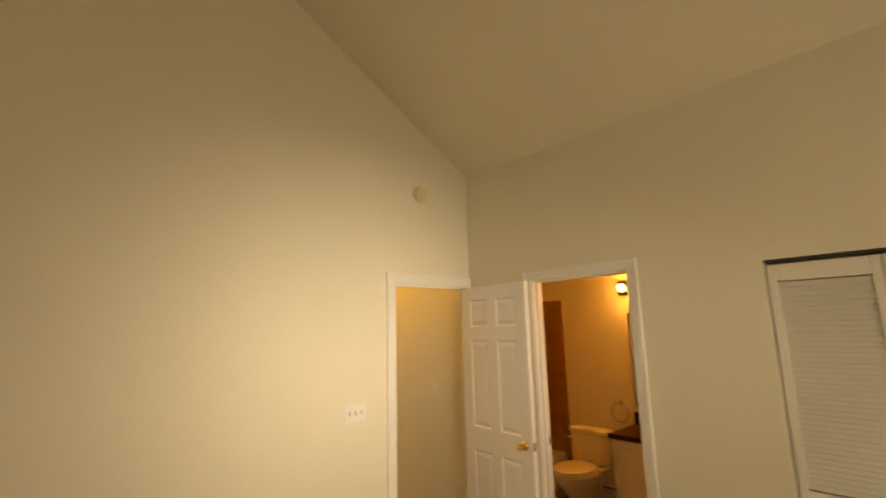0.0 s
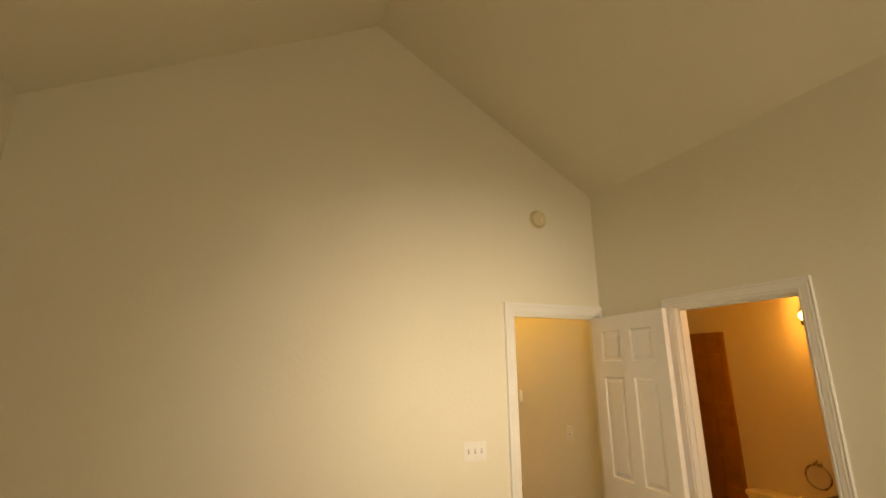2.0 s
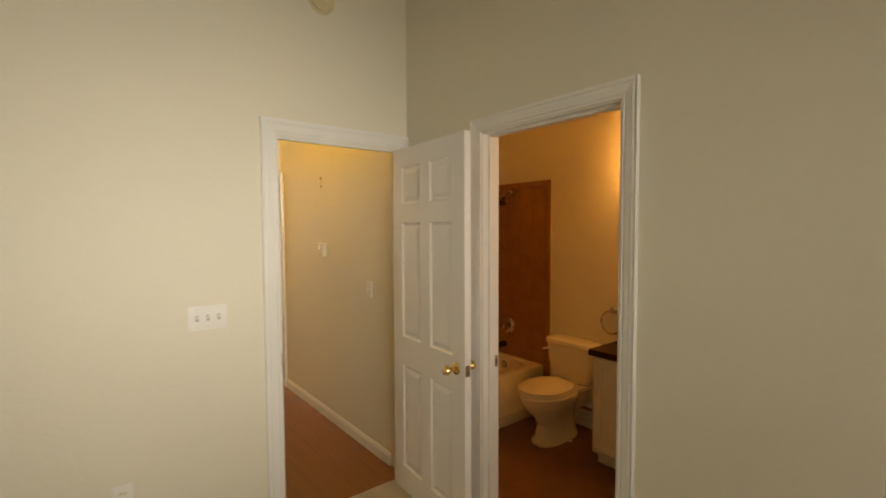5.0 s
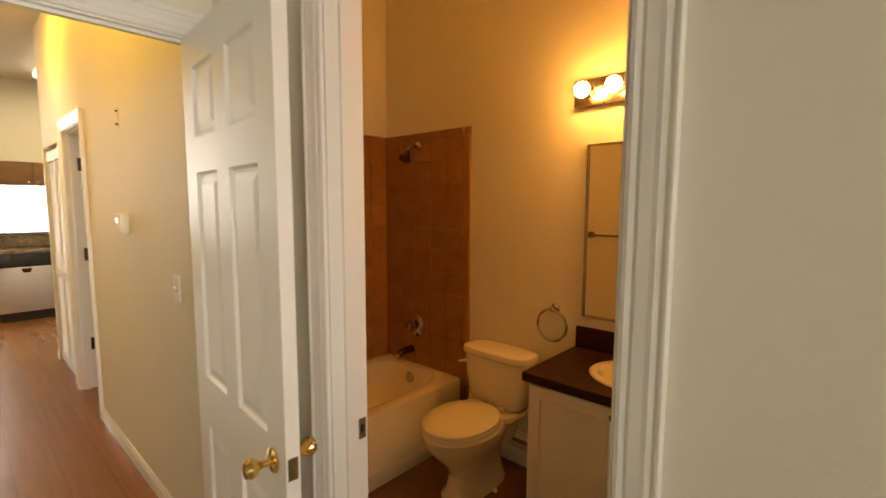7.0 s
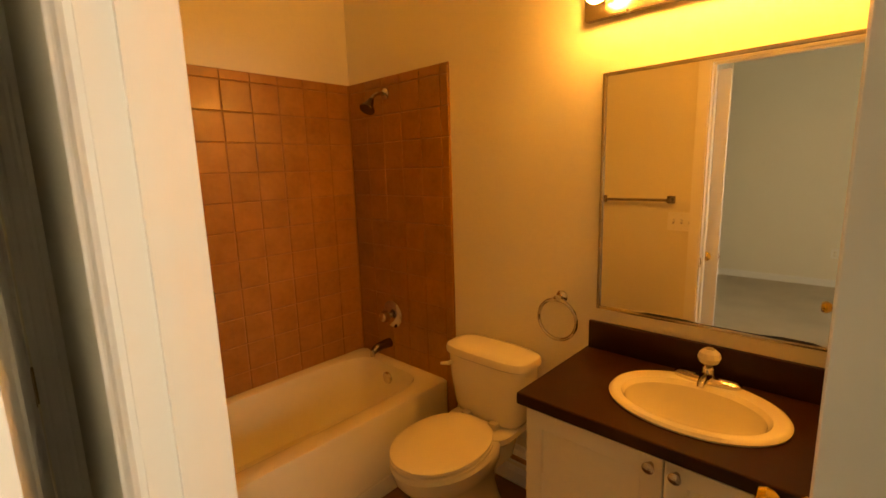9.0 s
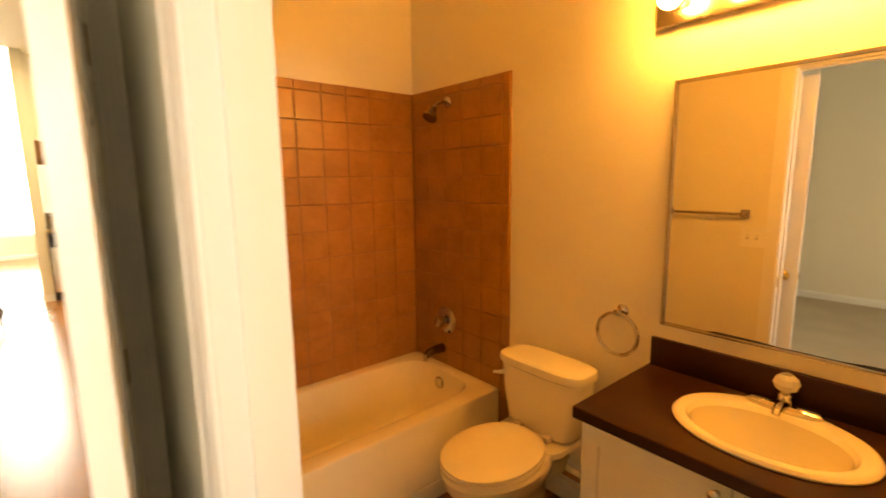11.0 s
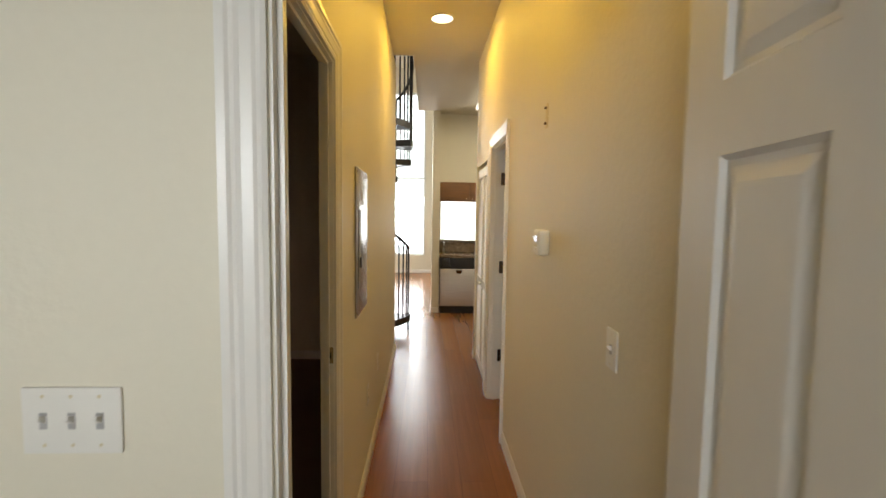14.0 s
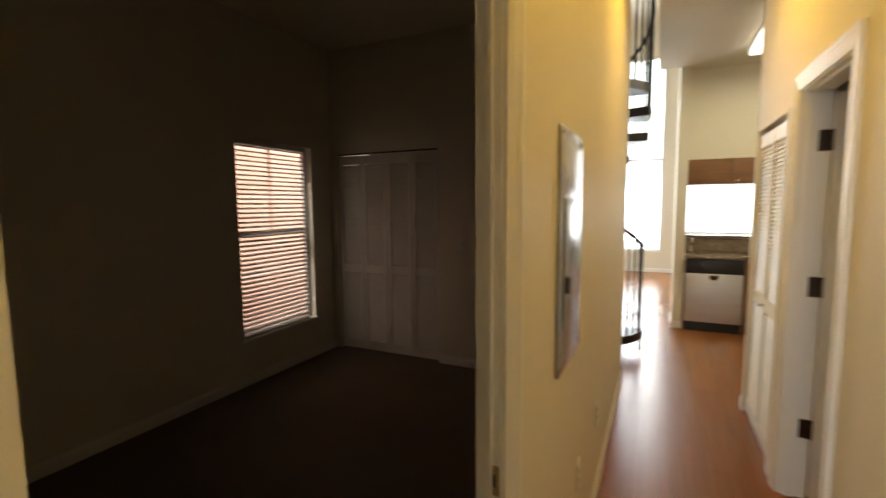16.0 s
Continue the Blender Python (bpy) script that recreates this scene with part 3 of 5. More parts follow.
def strike(place, axis, label):
    """A latch plate let into a jamb that faces along the axis, towards -y or +x."""
    x, y, z = place

    def slabs(bm, half, tall, d0, d1, bevel=0.0):
        if axis == "y":
            box(bm, (x - half, y - d1, z - tall), (x + half, y - d0, z + tall), bevel)
        else:
            box(bm, (x + d0, y - half, z - tall), (x + d1, y + half, z + tall), bevel)

    bm = bmesh.new()
    slabs(bm, 0.013, 0.030, 0.0, 0.0015, 0.0006)
    ob = tagged(part("strike_plate", bm, OLD_BRASS), label, "strike plate")
    bm = bmesh.new()
    slabs(bm, 0.006, 0.012, 0.0012, 0.0025)
    part("latch_hole", bm, SLOT, ob)
    for dz in (-0.021, 0.021):
        bm = bmesh.new()
        lathe(bm, [(0.0, 0.0), (0.004, 0.0), (0.003, 0.0008), (0.0, 0.001)], (x, y - 0.0015, z + dz) if axis == "y" else (x + 0.0015, y, z + dz), "-y" if axis == "y" else "x", 10)
        part("screw", bm, OLD_BRASS, ob)


strike((0.0325, BD[1] - 0.0042, 0.886), "y", "dull brass strike plate let into the bathroom jamb")
strike((-0.943, R2[1] - 0.0042, 1.00), "y", "dull brass strike plate let into the room jamb")
strike((D1[0] + 0.0042, 0.0035, 0.905), "x", "dull brass strike plate let into the hall jamb")


# ---- louvred bifold doors ----
def slat_mesh(width):
    bm = bmesh.new()
    box(bm, (-width / 2, -0.0150, -0.0025), (width / 2, 0.0150, 0.0025), 0.001)
    return mesh_of("slat", bm, LOUVRE)


def bifold(name, place, rz, width, height, panels, label, group, knob_on=(), pitch=0.024):
    """Louvred panels side by side along own +x from place; the front faces own -y."""
    top = thing(name, place, label, "closet door", group, rz=rz)
    w = width / panels
    st = 0.038
    slat = slat_mesh(w - 2 * st - 0.004)
    tilt = Euler((radians(58), 0, 0))
    for k in range(panels):
        x0 = k * w + 0.0025
        x1 = (k + 1) * w - 0.0025
        bm = bmesh.new()
        box(bm, (x0, -0.014, 0.015), (x0 + st, 0.014, height), 0.002)
        box(bm, (x1 - st, -0.014, 0.015), (x1, 0.014, height), 0.002)
        zs = [(0.015, 0.11), (0.83, 0.91), (height - 0.085, height)]
        for a, b in zs:
            box(bm, (x0 + st, -0.0125, a), (x1 - st, 0.0125, b), 0.002)
        panel = part("door_panel", bm, LOUVRE, top)
        for a, b in ((0.11, 0.83), (0.91, height - 0.085)):
            n = int((b - a - 0.02) / pitch)
            for i in range(n):
                s = new("slat", slat)
                s.location = ((x0 + x1) / 2, 0.0, a + 0.02 + (b - a - 0.04) * i / max(1, n - 1))
                s.rotation_euler = tilt
                s.parent = panel
        if k in knob_on:
            side = x1 - 0.02 if k % 2 == 0 else x0 + 0.02
            if k in (1, 2):
                side = x1 - st if k == 1 else x0 + st
            bm = bmesh.new()
            lathe(bm, [(0.0, 0), (0.008, 0.0), (0.007, 0.010), (0.014, 0.018), (0.014, 0.024), (0.0, 0.029)], (side, -0.014, 0.87), "-y", 18)
            part("pull_knob", bm, LOUVRE, panel)
    return top


def track(name, place, rz, width):
    bm = bmesh.new()
    box(bm, (0, -0.014, 0.006), (width, 0.014, 0.020), 0.001)
    ob = tagged(part(name, bm, SLOT, place=place), "dark metal bifold track under the closet head", "door track")
    ob.rotation_euler = (0, 0, radians(rz))
    return ob


bifold("bifold_door", (-0.020, BC[1] - 0.006, 0.0), -90, 1.756, 1.990, 4, "closed white louvred bifold closet doors on carpet", "bifold doors", knob_on=(1, 2))
track("door_track", (-0.020, BC[1], 1.9965), -90, 1.768)
bifold("bifold_door", (RC[0] + 0.01, 3.950, 0.0), 0, 1.150, 2.018, 4, "closed white louvred bifold doors in a dim room", "bifold doors", knob_on=(1, 2))
track("door_track", (RC[0], 3.950, 2.0245), 0, 1.170)
bifold("bifold_door", (-0.048, LC[1] - 0.008, 0.0), -90, 0.824, 1.965, 2, "closed narrow white louvred bifold door in the hallway", "bifold doors", knob_on=(0,))
for y in (LC[0], LC[1]):
    bm = bmesh.new()
    box(bm, (-0.082, y - 0.012, 0.0), (-0.071, y + 0.012, 2.012), 0.003)
    structure("trim_laundry_side" if y < 3.5 else "trim_laundry_far", bm, TRIM, "narrow white closet edge trim", "door trim")


# ---- bathroom ----
def bathtub():
    """An alcove tub with a flat apron along the room and a rounded basin."""
    x0, x1, y0, y1, h = 0.052, 1.438, 0.140, 0.858, 0.405
    cx, cy = (x0 + x1) / 2, (y0 + y1) / 2
    t = thing("bathtub", (cx, cy, 0.0), "cream enamelled alcove bathtub below brown tile", "bathtub")
    rx, ry = (x1 - x0) / 2, (y1 - y0) / 2
    n = 72
    bm = bmesh.new()
    rings = [oval(0, 0.0, 0.0, rx, ry, 60, n), oval(0, 0.0, h - 0.012, rx, ry, 60, n), oval(0, 0.0, h - 0.003, rx - 0.004, ry - 0.004, 40, n),
             oval(0, 0.0, h, rx - 0.012, ry - 0.012, 30, n), oval(0, 0.012, h, rx - 0.060, ry - 0.072, 7, n), oval(0, 0.012, h - 0.006, rx - 0.074, ry - 0.084, 6, n),
             oval(0, 0.012, h - 0.05, rx - 0.088, ry - 0.094, 5, n), oval(-0.02, 0.012, 0.16, rx - 0.15, ry - 0.125, 4.2, n),
             oval(-0.02, 0.012, 0.105, rx - 0.20, ry - 0.16, 3.6, n), oval(-0.02, 0.012, 0.09, rx - 0.27, ry - 0.22, 3, n)]
    loft(bm, rings)
    part("basin", bm, ENAMEL, t)
    bm = bmesh.new()
    box(bm, (-rx + 0.004, -ry - 0.010, 0.0), (rx - 0.004, -ry - 0.001, 0.085), 0.006, 2)
    part("apron_foot", bm, ENAMEL, t)
    bm = bmesh.new()
    lathe(bm, [(0.0, 0), (0.036, 0.0), (0.037, 0.006), (0.030, 0.012), (0.0, 0.014)], (rx - 0.098, 0.018, 0.333), "-x", 26)
    over = part("overflow_plate", bm, CHROME, t, "chrome overflow plate")
    bm = bmesh.new()
    lathe(bm, [(0.0, 0), (0.030, 0.0), (0.030, 0.003), (0.022, 0.004), (0.0, 0.003)], (rx - 0.34, 0.012, 0.091), "z", 22)
    part("drain", bm, CHROME, t, "chrome drain")


bathtub()


def shower_set():
    x = 1.434
    bm = bmesh.new()
    lathe(bm, [(0.0, 0), (0.030, 0.0), (0.030, 0.004), (0.016, 0.012), (0.0, 0.013)], (x, 0.532, 1.890), "-x", 24)
    t = tagged(part("shower", bm, CHROME), "chrome shower head on a bent arm", "shower head")
    bm = bmesh.new()
    tube(bm, [(x, 0.532, 1.890), (x - 0.05, 0.526, 1.888), (x - 0.085, 0.520, 1.875), (x - 0.115, 0.512, 1.845)], 0.0095, 12)
    part("arm", bm, NICKEL, t)
    bm = bmesh.new()
    d = Vector((-0.55, -0.10, -0.80)).normalized()
    p = Vector((x - 0.110, 0.513, 1.850))
    tube(bm, [p, p + d * 0.015, p + d * 0.03, p + d * 0.06, p + d * 0.066], [0.014, 0.018, 0.022, 0.040, 0.038], 24)
    # The chrome cup's dark reflections are put into its metal colour.
    part("spray_cup", bm, DARK_METAL, t, "chrome spray cup coloured dark for its reflections")
    bm = bmesh.new()
    lathe(bm, [(0.0, 0), (0.078, 0.0), (0.080, 0.004), (0.070, 0.012), (0.034, 0.018), (0.0, 0.018)], (x, 0.558, 0.678), "-x", 36)
    v = tagged(part("shower_valve", bm, CHROME), "round chrome shower valve with a clear knob", "shower valve")
    bm = bmesh.new()
    lathe(bm, [(0.0, 0), (0.016, 0.0), (0.016, 0.02), (0.030, 0.024), (0.034, 0.040), (0.028, 0.062), (0.018, 0.068), (0.0, 0.069)], (x - 0.017, 0.558, 0.678), "-x", 10)
    part("knob", bm, NICKEL, v, "faceted metal knob")
    bm = bmesh.new()
    tube(bm, [(x, 0.600, 0.495), (x - 0.05, 0.600, 0.496), (x - 0.105, 0.600, 0.490), (x - 0.125, 0.600, 0.474)], [0.028, 0.026, 0.023, 0.019], 20)
    s = tagged(part("tub_spout", bm, DARK_METAL), "dark metal tub spout on the tile", "tub spout")
    bm = bmesh.new()
    tube(bm, [(x - 0.128, 0.600, 0.490), (x - 0.130, 0.600, 0.450)], 0.014, 16)
    part("spout_mouth", bm, CHROME, s, "bright chrome spout mouth")


shower_set()

bm = bmesh.new()
box(bm, (0.380, 0.800, 0.975), (0.492, 0.857, 1.045), 0.012, 2)
dish = tagged(part("soap_dish", bm, PORCELAIN), "cream ceramic soap dish fixed to the tile", "soap dish")
bm = bmesh.new()
tube(bm, [(0.390, 0.800, 1.00), (0.393, 0.785, 1.00), (0.479, 0.785, 1.00), (0.482, 0.800, 1.00)], 0.006, 8)
part("grab_bar", bm, PORCELAIN, dish)


def toilet():
    """A two-piece toilet: tank against x = 0, bowl towards -x."""
    t = thing("toilet", (1.438, -0.227, 0.0), "cream two-piece toilet with the lid closed", "toilet")
    n = 48
    bm = bmesh.new()
    rings = [oval(-0.33, 0, 0.0, 0.215, 0.105, 3.0, n, 0.3), oval(-0.33, 0, 0.02, 0.215, 0.105, 3.0, n, 0.3), oval(-0.32, 0, 0.05, 0.195, 0.092, 2.8, n, 0.3),
             oval(-0.32, 0, 0.13, 0.180, 0.088, 2.5, n, 0.3), oval(-0.34, 0, 0.20, 0.205, 0.105, 2.3, n, 0.3), oval(-0.375, 0, 0.27, 0.245, 0.145, 2.2, n, 0.3),
             oval(-0.405, 0, 0.33, 0.258, 0.176, 2.1, n, 0.25), oval(-0.415, 0, 0.372, 0.256, 0.186, 2.1, n, 0.2), oval(-0.415, 0, 0.385, 0.248, 0.180, 2.1, n, 0.2)]
    loft(bm, rings)
    part("bowl", bm, PORCELAIN, t)
    bm = bmesh.new()
    rings = [oval(-0.135, 0, 0.20, 0.105, 0.085, 4, n), oval(-0.14, 0, 0.30, 0.12, 0.11, 4, n), oval(-0.15, 0, 0.365, 0.135, 0.165, 4, n), oval(-0.15, 0, 0.388, 0.13, 0.165, 4, n)]
    loft(bm, rings)
    part("rear_deck", bm, PORCELAIN, t)
    bm = bmesh.new()
    rings = [oval(-0.105, 0, 0.380, 0.055, 0.135, 3, n), oval(-0.105, 0, 0.398, 0.078, 0.166, 3.6, n), oval(-0.105, 0, 0.425, 0.084, 0.180, 4, n), oval(-0.105, 0, 0.55, 0.091, 0.200, 4.2, n), oval(-0.105, 0, 0.665, 0.095, 0.209, 4.2, n)]
    loft(bm, rings)
    part("tank", bm, PORCELAIN, t)
    bm = bmesh.new()
    rings = [oval(-0.107, 0, 0.664, 0.097, 0.212, 4, n), oval(-0.107, 0, 0.670, 0.104, 0.221, 4, n), oval(-0.107, 0, 0.690, 0.105, 0.222, 4, n),
             oval(-0.107, 0, 0.702, 0.101, 0.217, 3.8, n), oval(-0.107, 0, 0.710, 0.090, 0.203, 3.4, n), oval(-0.107, 0, 0.714, 0.066, 0.170, 3, n)]
    loft(bm, rings)
    part("tank_lid", bm, PORCELAIN, t)
    bm = bmesh.new()
    rings = [oval(-0.440, 0, 0.388, 0.222, 0.174, 2.15, n, 0.2), oval(-0.440, 0, 0.391, 0.228, 0.180, 2.15, n, 0.2), oval(-0.440, 0, 0.400, 0.228, 0.180, 2.15, n, 0.2),
             oval(-0.440, 0, 0.404, 0.222, 0.174, 2.15, n, 0.2)]
    loft(bm, rings)
    part("seat", bm, SEAT, t)
    bm = bmesh.new()
    rings = [oval(-0.440, 0, 0.408, 0.222, 0.174, 2.15, n, 0.2), oval(-0.440, 0, 0.411, 0.228, 0.179, 2.15, n, 0.2), oval(-0.440, 0, 0.420, 0.227, 0.178, 2.15, n, 0.2),
             oval(-0.440, 0, 0.428, 0.206, 0.160, 2.15, n, 0.2), oval(-0.440, 0, 0.432, 0.140, 0.104, 2.1, n, 0.2)]
    loft(bm, rings)
    part("seat_lid", bm, SEAT, t)
    for s in (-1, 1):
        bm = bmesh.new()
        box(bm, (-0.215, s * 0.075 - 0.020, 0.388), (-0.180, s * 0.075 + 0.020, 0.418), 0.006, 2)
        part("seat_hinge", bm, SEAT, t)
    bm = bmesh.new()
    tube(bm, [(-0.195, 0.165, 0.625), (-0.212, 0.165, 0.625), (-0.218, 0.180, 0.622), (-0.217, 0.206, 0.614)], [0.010, 0.010, 0.008, 0.007], 12)
    part("flush_lever", bm, PLASTIC, t)
    for s in (-1, 1):
        bm = bmesh.new()
        lathe(bm, [(0.014, 0.0), (0.014, 0.010), (0.009, 0.018), (0.0, 0.020)], (-0.30, s * 0.118, 0.0), "z", 14)
        part("bolt_cap", bm, SEAT, t)


toilet()

VY0, VY1 = -1.532, -0.632


def vanity():
    t = thing("vanity_cabinet", (1.448, (VY0 + VY1) / 2, 0.0), "white two-door bathroom vanity cabinet on brown floor", "cabinet")
    hw = (VY1 - VY0) / 2
    bm = bmesh.new()
    box(bm, (-0.468, -hw, 0.09), (0.0, hw, 0.600))
    box(bm, (-0.468, -hw, 0.600), (-0.448, hw, 0.740))
    box(bm, (-0.020, -hw, 0.600), (0.0, hw, 0.740))
    for y0, y1 in ((-hw, -hw + 0.018), (hw - 0.018, hw)):
        box(bm, (-0.448, y0, 0.600), (-0.020, y1, 0.740))
    box(bm, (-0.405, -hw + 0.004, 0.0), (0.0, hw - 0.004, 0.0895))
    part("body", bm, CABINET, t)
    split = -1.060 - (VY0 + VY1) / 2
    for k, (a, b) in enumerate(((split + 0.002, hw - 0.012), (-hw + 0.012, split - 0.002))):
        bm = bmesh.new()

        def ring(m, d):
            return [(-0.470 - d, a + m, 0.115 + m), (-0.470 - d, b - m, 0.115 + m), (-0.470 - d, b - m, 0.732 - m), (-0.470 - d, a + m, 0.732 - m)]
        loft(bm, [ring(0, 0), ring(0, 0.015), ring(0.004, 0.018), ring(0.055, 0.018), ring(0.060, 0.012), ring(0.068, 0.012), ring(0.088, 0.0175), ring(0.094, 0.018)])
        d = part("cabinet_door", bm, CABINET, t)
        ky = (a + 0.030) if k == 0 else (b - 0.030)
        bm = bmesh.new()
        lathe(bm, [(0.0, 0), (0.008, 0.0), (0.006, 0.012), (0.015, 0.018), (0.016, 0.024), (0.010, 0.029), (0.0, 0.030)], (-0.488, ky, 0.705), "-x", 22)
        part("knob", bm, NICKEL, d, "brushed nickel knob")
    bm = bmesh.new()
    box(bm, (0.940, VY0 - 0.002, 0.742), (1.449, -0.618, 0.782), 0.006, 3)
    top = tagged(part("countertop", bm, BLACK_TOP), "dark brown laminate countertop with backsplash on the vanity", "countertop")
    bm = bmesh.new()
    box(bm, (1.430, VY0 - 0.002, 0.7825), (1.449, -0.628, 0.892), 0.003, 2)
    part("backsplash", bm, BLACK_TOP, top)


vanity()


def sink():
    cx, cy, n = 1.205, -1.060, 64
    t = thing("sink", (cx, cy, 0.783), "cream oval drop-in sink in a dark countertop", "sink")
    t.scale = (0.87, 0.915, 1.0)
    bm = bmesh.new()
    rings = [oval(0, 0, 0.0, 0.212, 0.258, 2.1, n), oval(0, 0, 0.006, 0.214, 0.260, 2.1, n), oval(0, 0, 0.014, 0.208, 0.253, 2.1, n), oval(0, 0, 0.017, 0.198, 0.243, 2.1, n),
             oval(-0.022, 0, 0.015, 0.162, 0.214, 2.1, n), oval(-0.022, 0, 0.004, 0.153, 0.205, 2.1, n), oval(-0.022, 0, 0.0008, 0.150, 0.202, 2.1, n)]
    loft(bm, rings, cap_first=False, cap_last=False)
    part("rim", bm, PORCELAIN, t)
    bm = bmesh.new()
    rings = [oval(-0.022, 0, 0.0008, 0.150, 0.202, 2.1, n), oval(-0.022, 0, -0.045, 0.143, 0.193, 2.1, n), oval(-0.020, 0, -0.100, 0.120, 0.164, 2.0, n),
             oval(-0.015, 0, -0.138, 0.075, 0.100, 2.0, n), oval(-0.012, 0, -0.150, 0.024, 0.024, 2.0, n)]
    loft(bm, rings, cap_first=False)
    part("bowl", bm, PORCELAIN, t)
    bm = bmesh.new()
    lathe(bm, [(0.0, 0), (0.021, 0.0), (0.022, 0.002), (0.014, 0.004), (0.0, 0.003)], (-0.012, 0, -0.1498), "z", 20)
    part("drain", bm, CHROME, t, "chrome drain")
    f = thing("faucet", (1.366, cy, 0.800), "chrome centreset faucet with a clear acrylic knob", "faucet")
    bm = bmesh.new()
    loft(bm, [oval(0, 0, -0.002, 0.033, 0.096, 2.8, 36), oval(0, 0, 0.010, 0.033, 0.096, 2.8, 36), oval(0, 0, 0.018, 0.025, 0.084, 2.6, 36), oval(0, 0, 0.020, 0.010, 0.05, 2.4, 36)])
    part("base", bm, CHROME, f)
    bm = bmesh.new()
    tube(bm, [(-0.004, 0, 0.010), (-0.03, 0, 0.018), (-0.060, 0, 0.020), (-0.080, 0, 0.016), (-0.085, 0, 0.008)], [0.018, 0.016, 0.013, 0.011, 0.010], 16)
    part("spout", bm, CHROME, f)
    bm = bmesh.new()
    lathe(bm, [(0.0, 0.016), (0.021, 0.016), (0.019, 0.040), (0.012, 0.048), (0.0, 0.049)], (0.006, 0, 0), "z", 20)
    part("stem", bm, CHROME, f)
    bm = bmesh.new()
    lathe(bm, [(0.0, 0.050), (0.013, 0.050), (0.028, 0.060), (0.034, 0.076), (0.029, 0.092), (0.017, 0.102), (0.0, 0.103)], (0.006, 0, 0), "z", 10)
    k = part("knob", bm, ACRYLIC, f, "clear faceted acrylic knob", smooth=False)
    bm = bmesh.new()
    lathe(bm, [(0.0, 0.1035), (0.013, 0.1035), (0.013, 0.105), (0.0, 0.1055)], (0.006, 0, 0), "z", 16)
    part("cap", bm, CHROME, k)


# cut the bowl through the countertop
cutter_hole = bpy.data.objects["countertop"]
bm = bmesh.new()
bm.from_mesh(cutter_hole.data)
n = 64
hole = [(1.188 + 0.143 * math.cos(2 * math.pi * i / n), -1.060 + 0.198 * math.sin(2 * math.pi * i / n)) for i in range(n)]
up = [f for f in bm.faces if f.normal.z > 0.99 and f.calc_area() > 0.1]
down = [f for f in bm.faces if f.normal.z < -0.99 and f.calc_area() > 0.1]
rims = []
for f in up + down:
    z = f.verts[0].co.z
    loop = sorted(f.verts, key=lambda v: math.atan2(v.co.y + 1.062, v.co.x - 1.183))
    bm.faces.remove(f)
    inner = [bm.verts.new((x, y, z)) for x, y in hole]
    inner.sort(key=lambda v: math.atan2(v.co.y + 1.062, v.co.x - 1.183))
    edges = [bm.edges.new((inner[i], inner[(i + 1) % n])) for i in range(n)]
    outer = [bm.edges.get((loop[i], loop[(i + 1) % len(loop)])) or bm.edges.new((loop[i], loop[(i + 1) % len(loop)])) for i in range(len(loop))]
    bmesh.ops.triangle_fill(bm, use_beauty=True, use_dissolve=False, edges=edges + outer)
    for g in [g for g in bm.faces if all((v in inner) for v in g.verts)]:
        bm.faces.remove(g)
    rims.append(inner)
for i in range(n):
    bm.faces.new((rims[0][i], rims[0][(i + 1) % n], rims[1][(i + 1) % n], rims[1][i]))
bmesh.ops.recalc_face_normals(bm, faces=bm.faces)
for f in bm.faces:
    f.smooth = False
bm.to_mesh(cutter_hole.data)
bm.free()
sink()


def wall_mirror():
    y0, y1, z0, z1 = -1.405, -0.655, 0.945, 1.807
    t = thing("wall_mirror", (1.449, (y0 + y1) / 2, z0), "large framed wall mirror with worn lower edge", "mirror")
    hw, h = (y1 - y0) / 2, z1 - z0
    bm = bmesh.new()
    box(bm, (-0.008, -hw + 0.006, 0.006), (-0.002, hw - 0.006, h - 0.006))
    part("glass", bm, MIRROR, t, smooth=False)
    for lo, hi in (((-0.016, -hw, 0.0), (0.0, -hw + 0.011, h)), ((-0.016, hw - 0.011, 0.0), (0.0, hw, h)),
                   ((-0.016, -hw + 0.011, h - 0.011), (0.0, hw - 0.011, h)), ((-0.016, -hw + 0.011, 0.0), (0.0, hw - 0.011, 0.011))):
        bm = bmesh.new()
        box(bm, lo, hi, 0.002, 2)
        part("frame_strip", bm, NICKEL, t)
    bm = bmesh.new()
    loft(bm, [[(x, y, z) for y, z in ((-hw + 0.08, 0.0112), (0.22, 0.0112), (0.19, 0.017), (0.06, 0.016), (0.02, 0.0125), (-0.14, 0.0125), (-0.20, 0.018), (-hw + 0.10, 0.017))] for x in (-0.0088, -0.0082)])
    part("desilvered_edge", bm, SLOT, t, "dark desilvered patch")


wall_mirror()


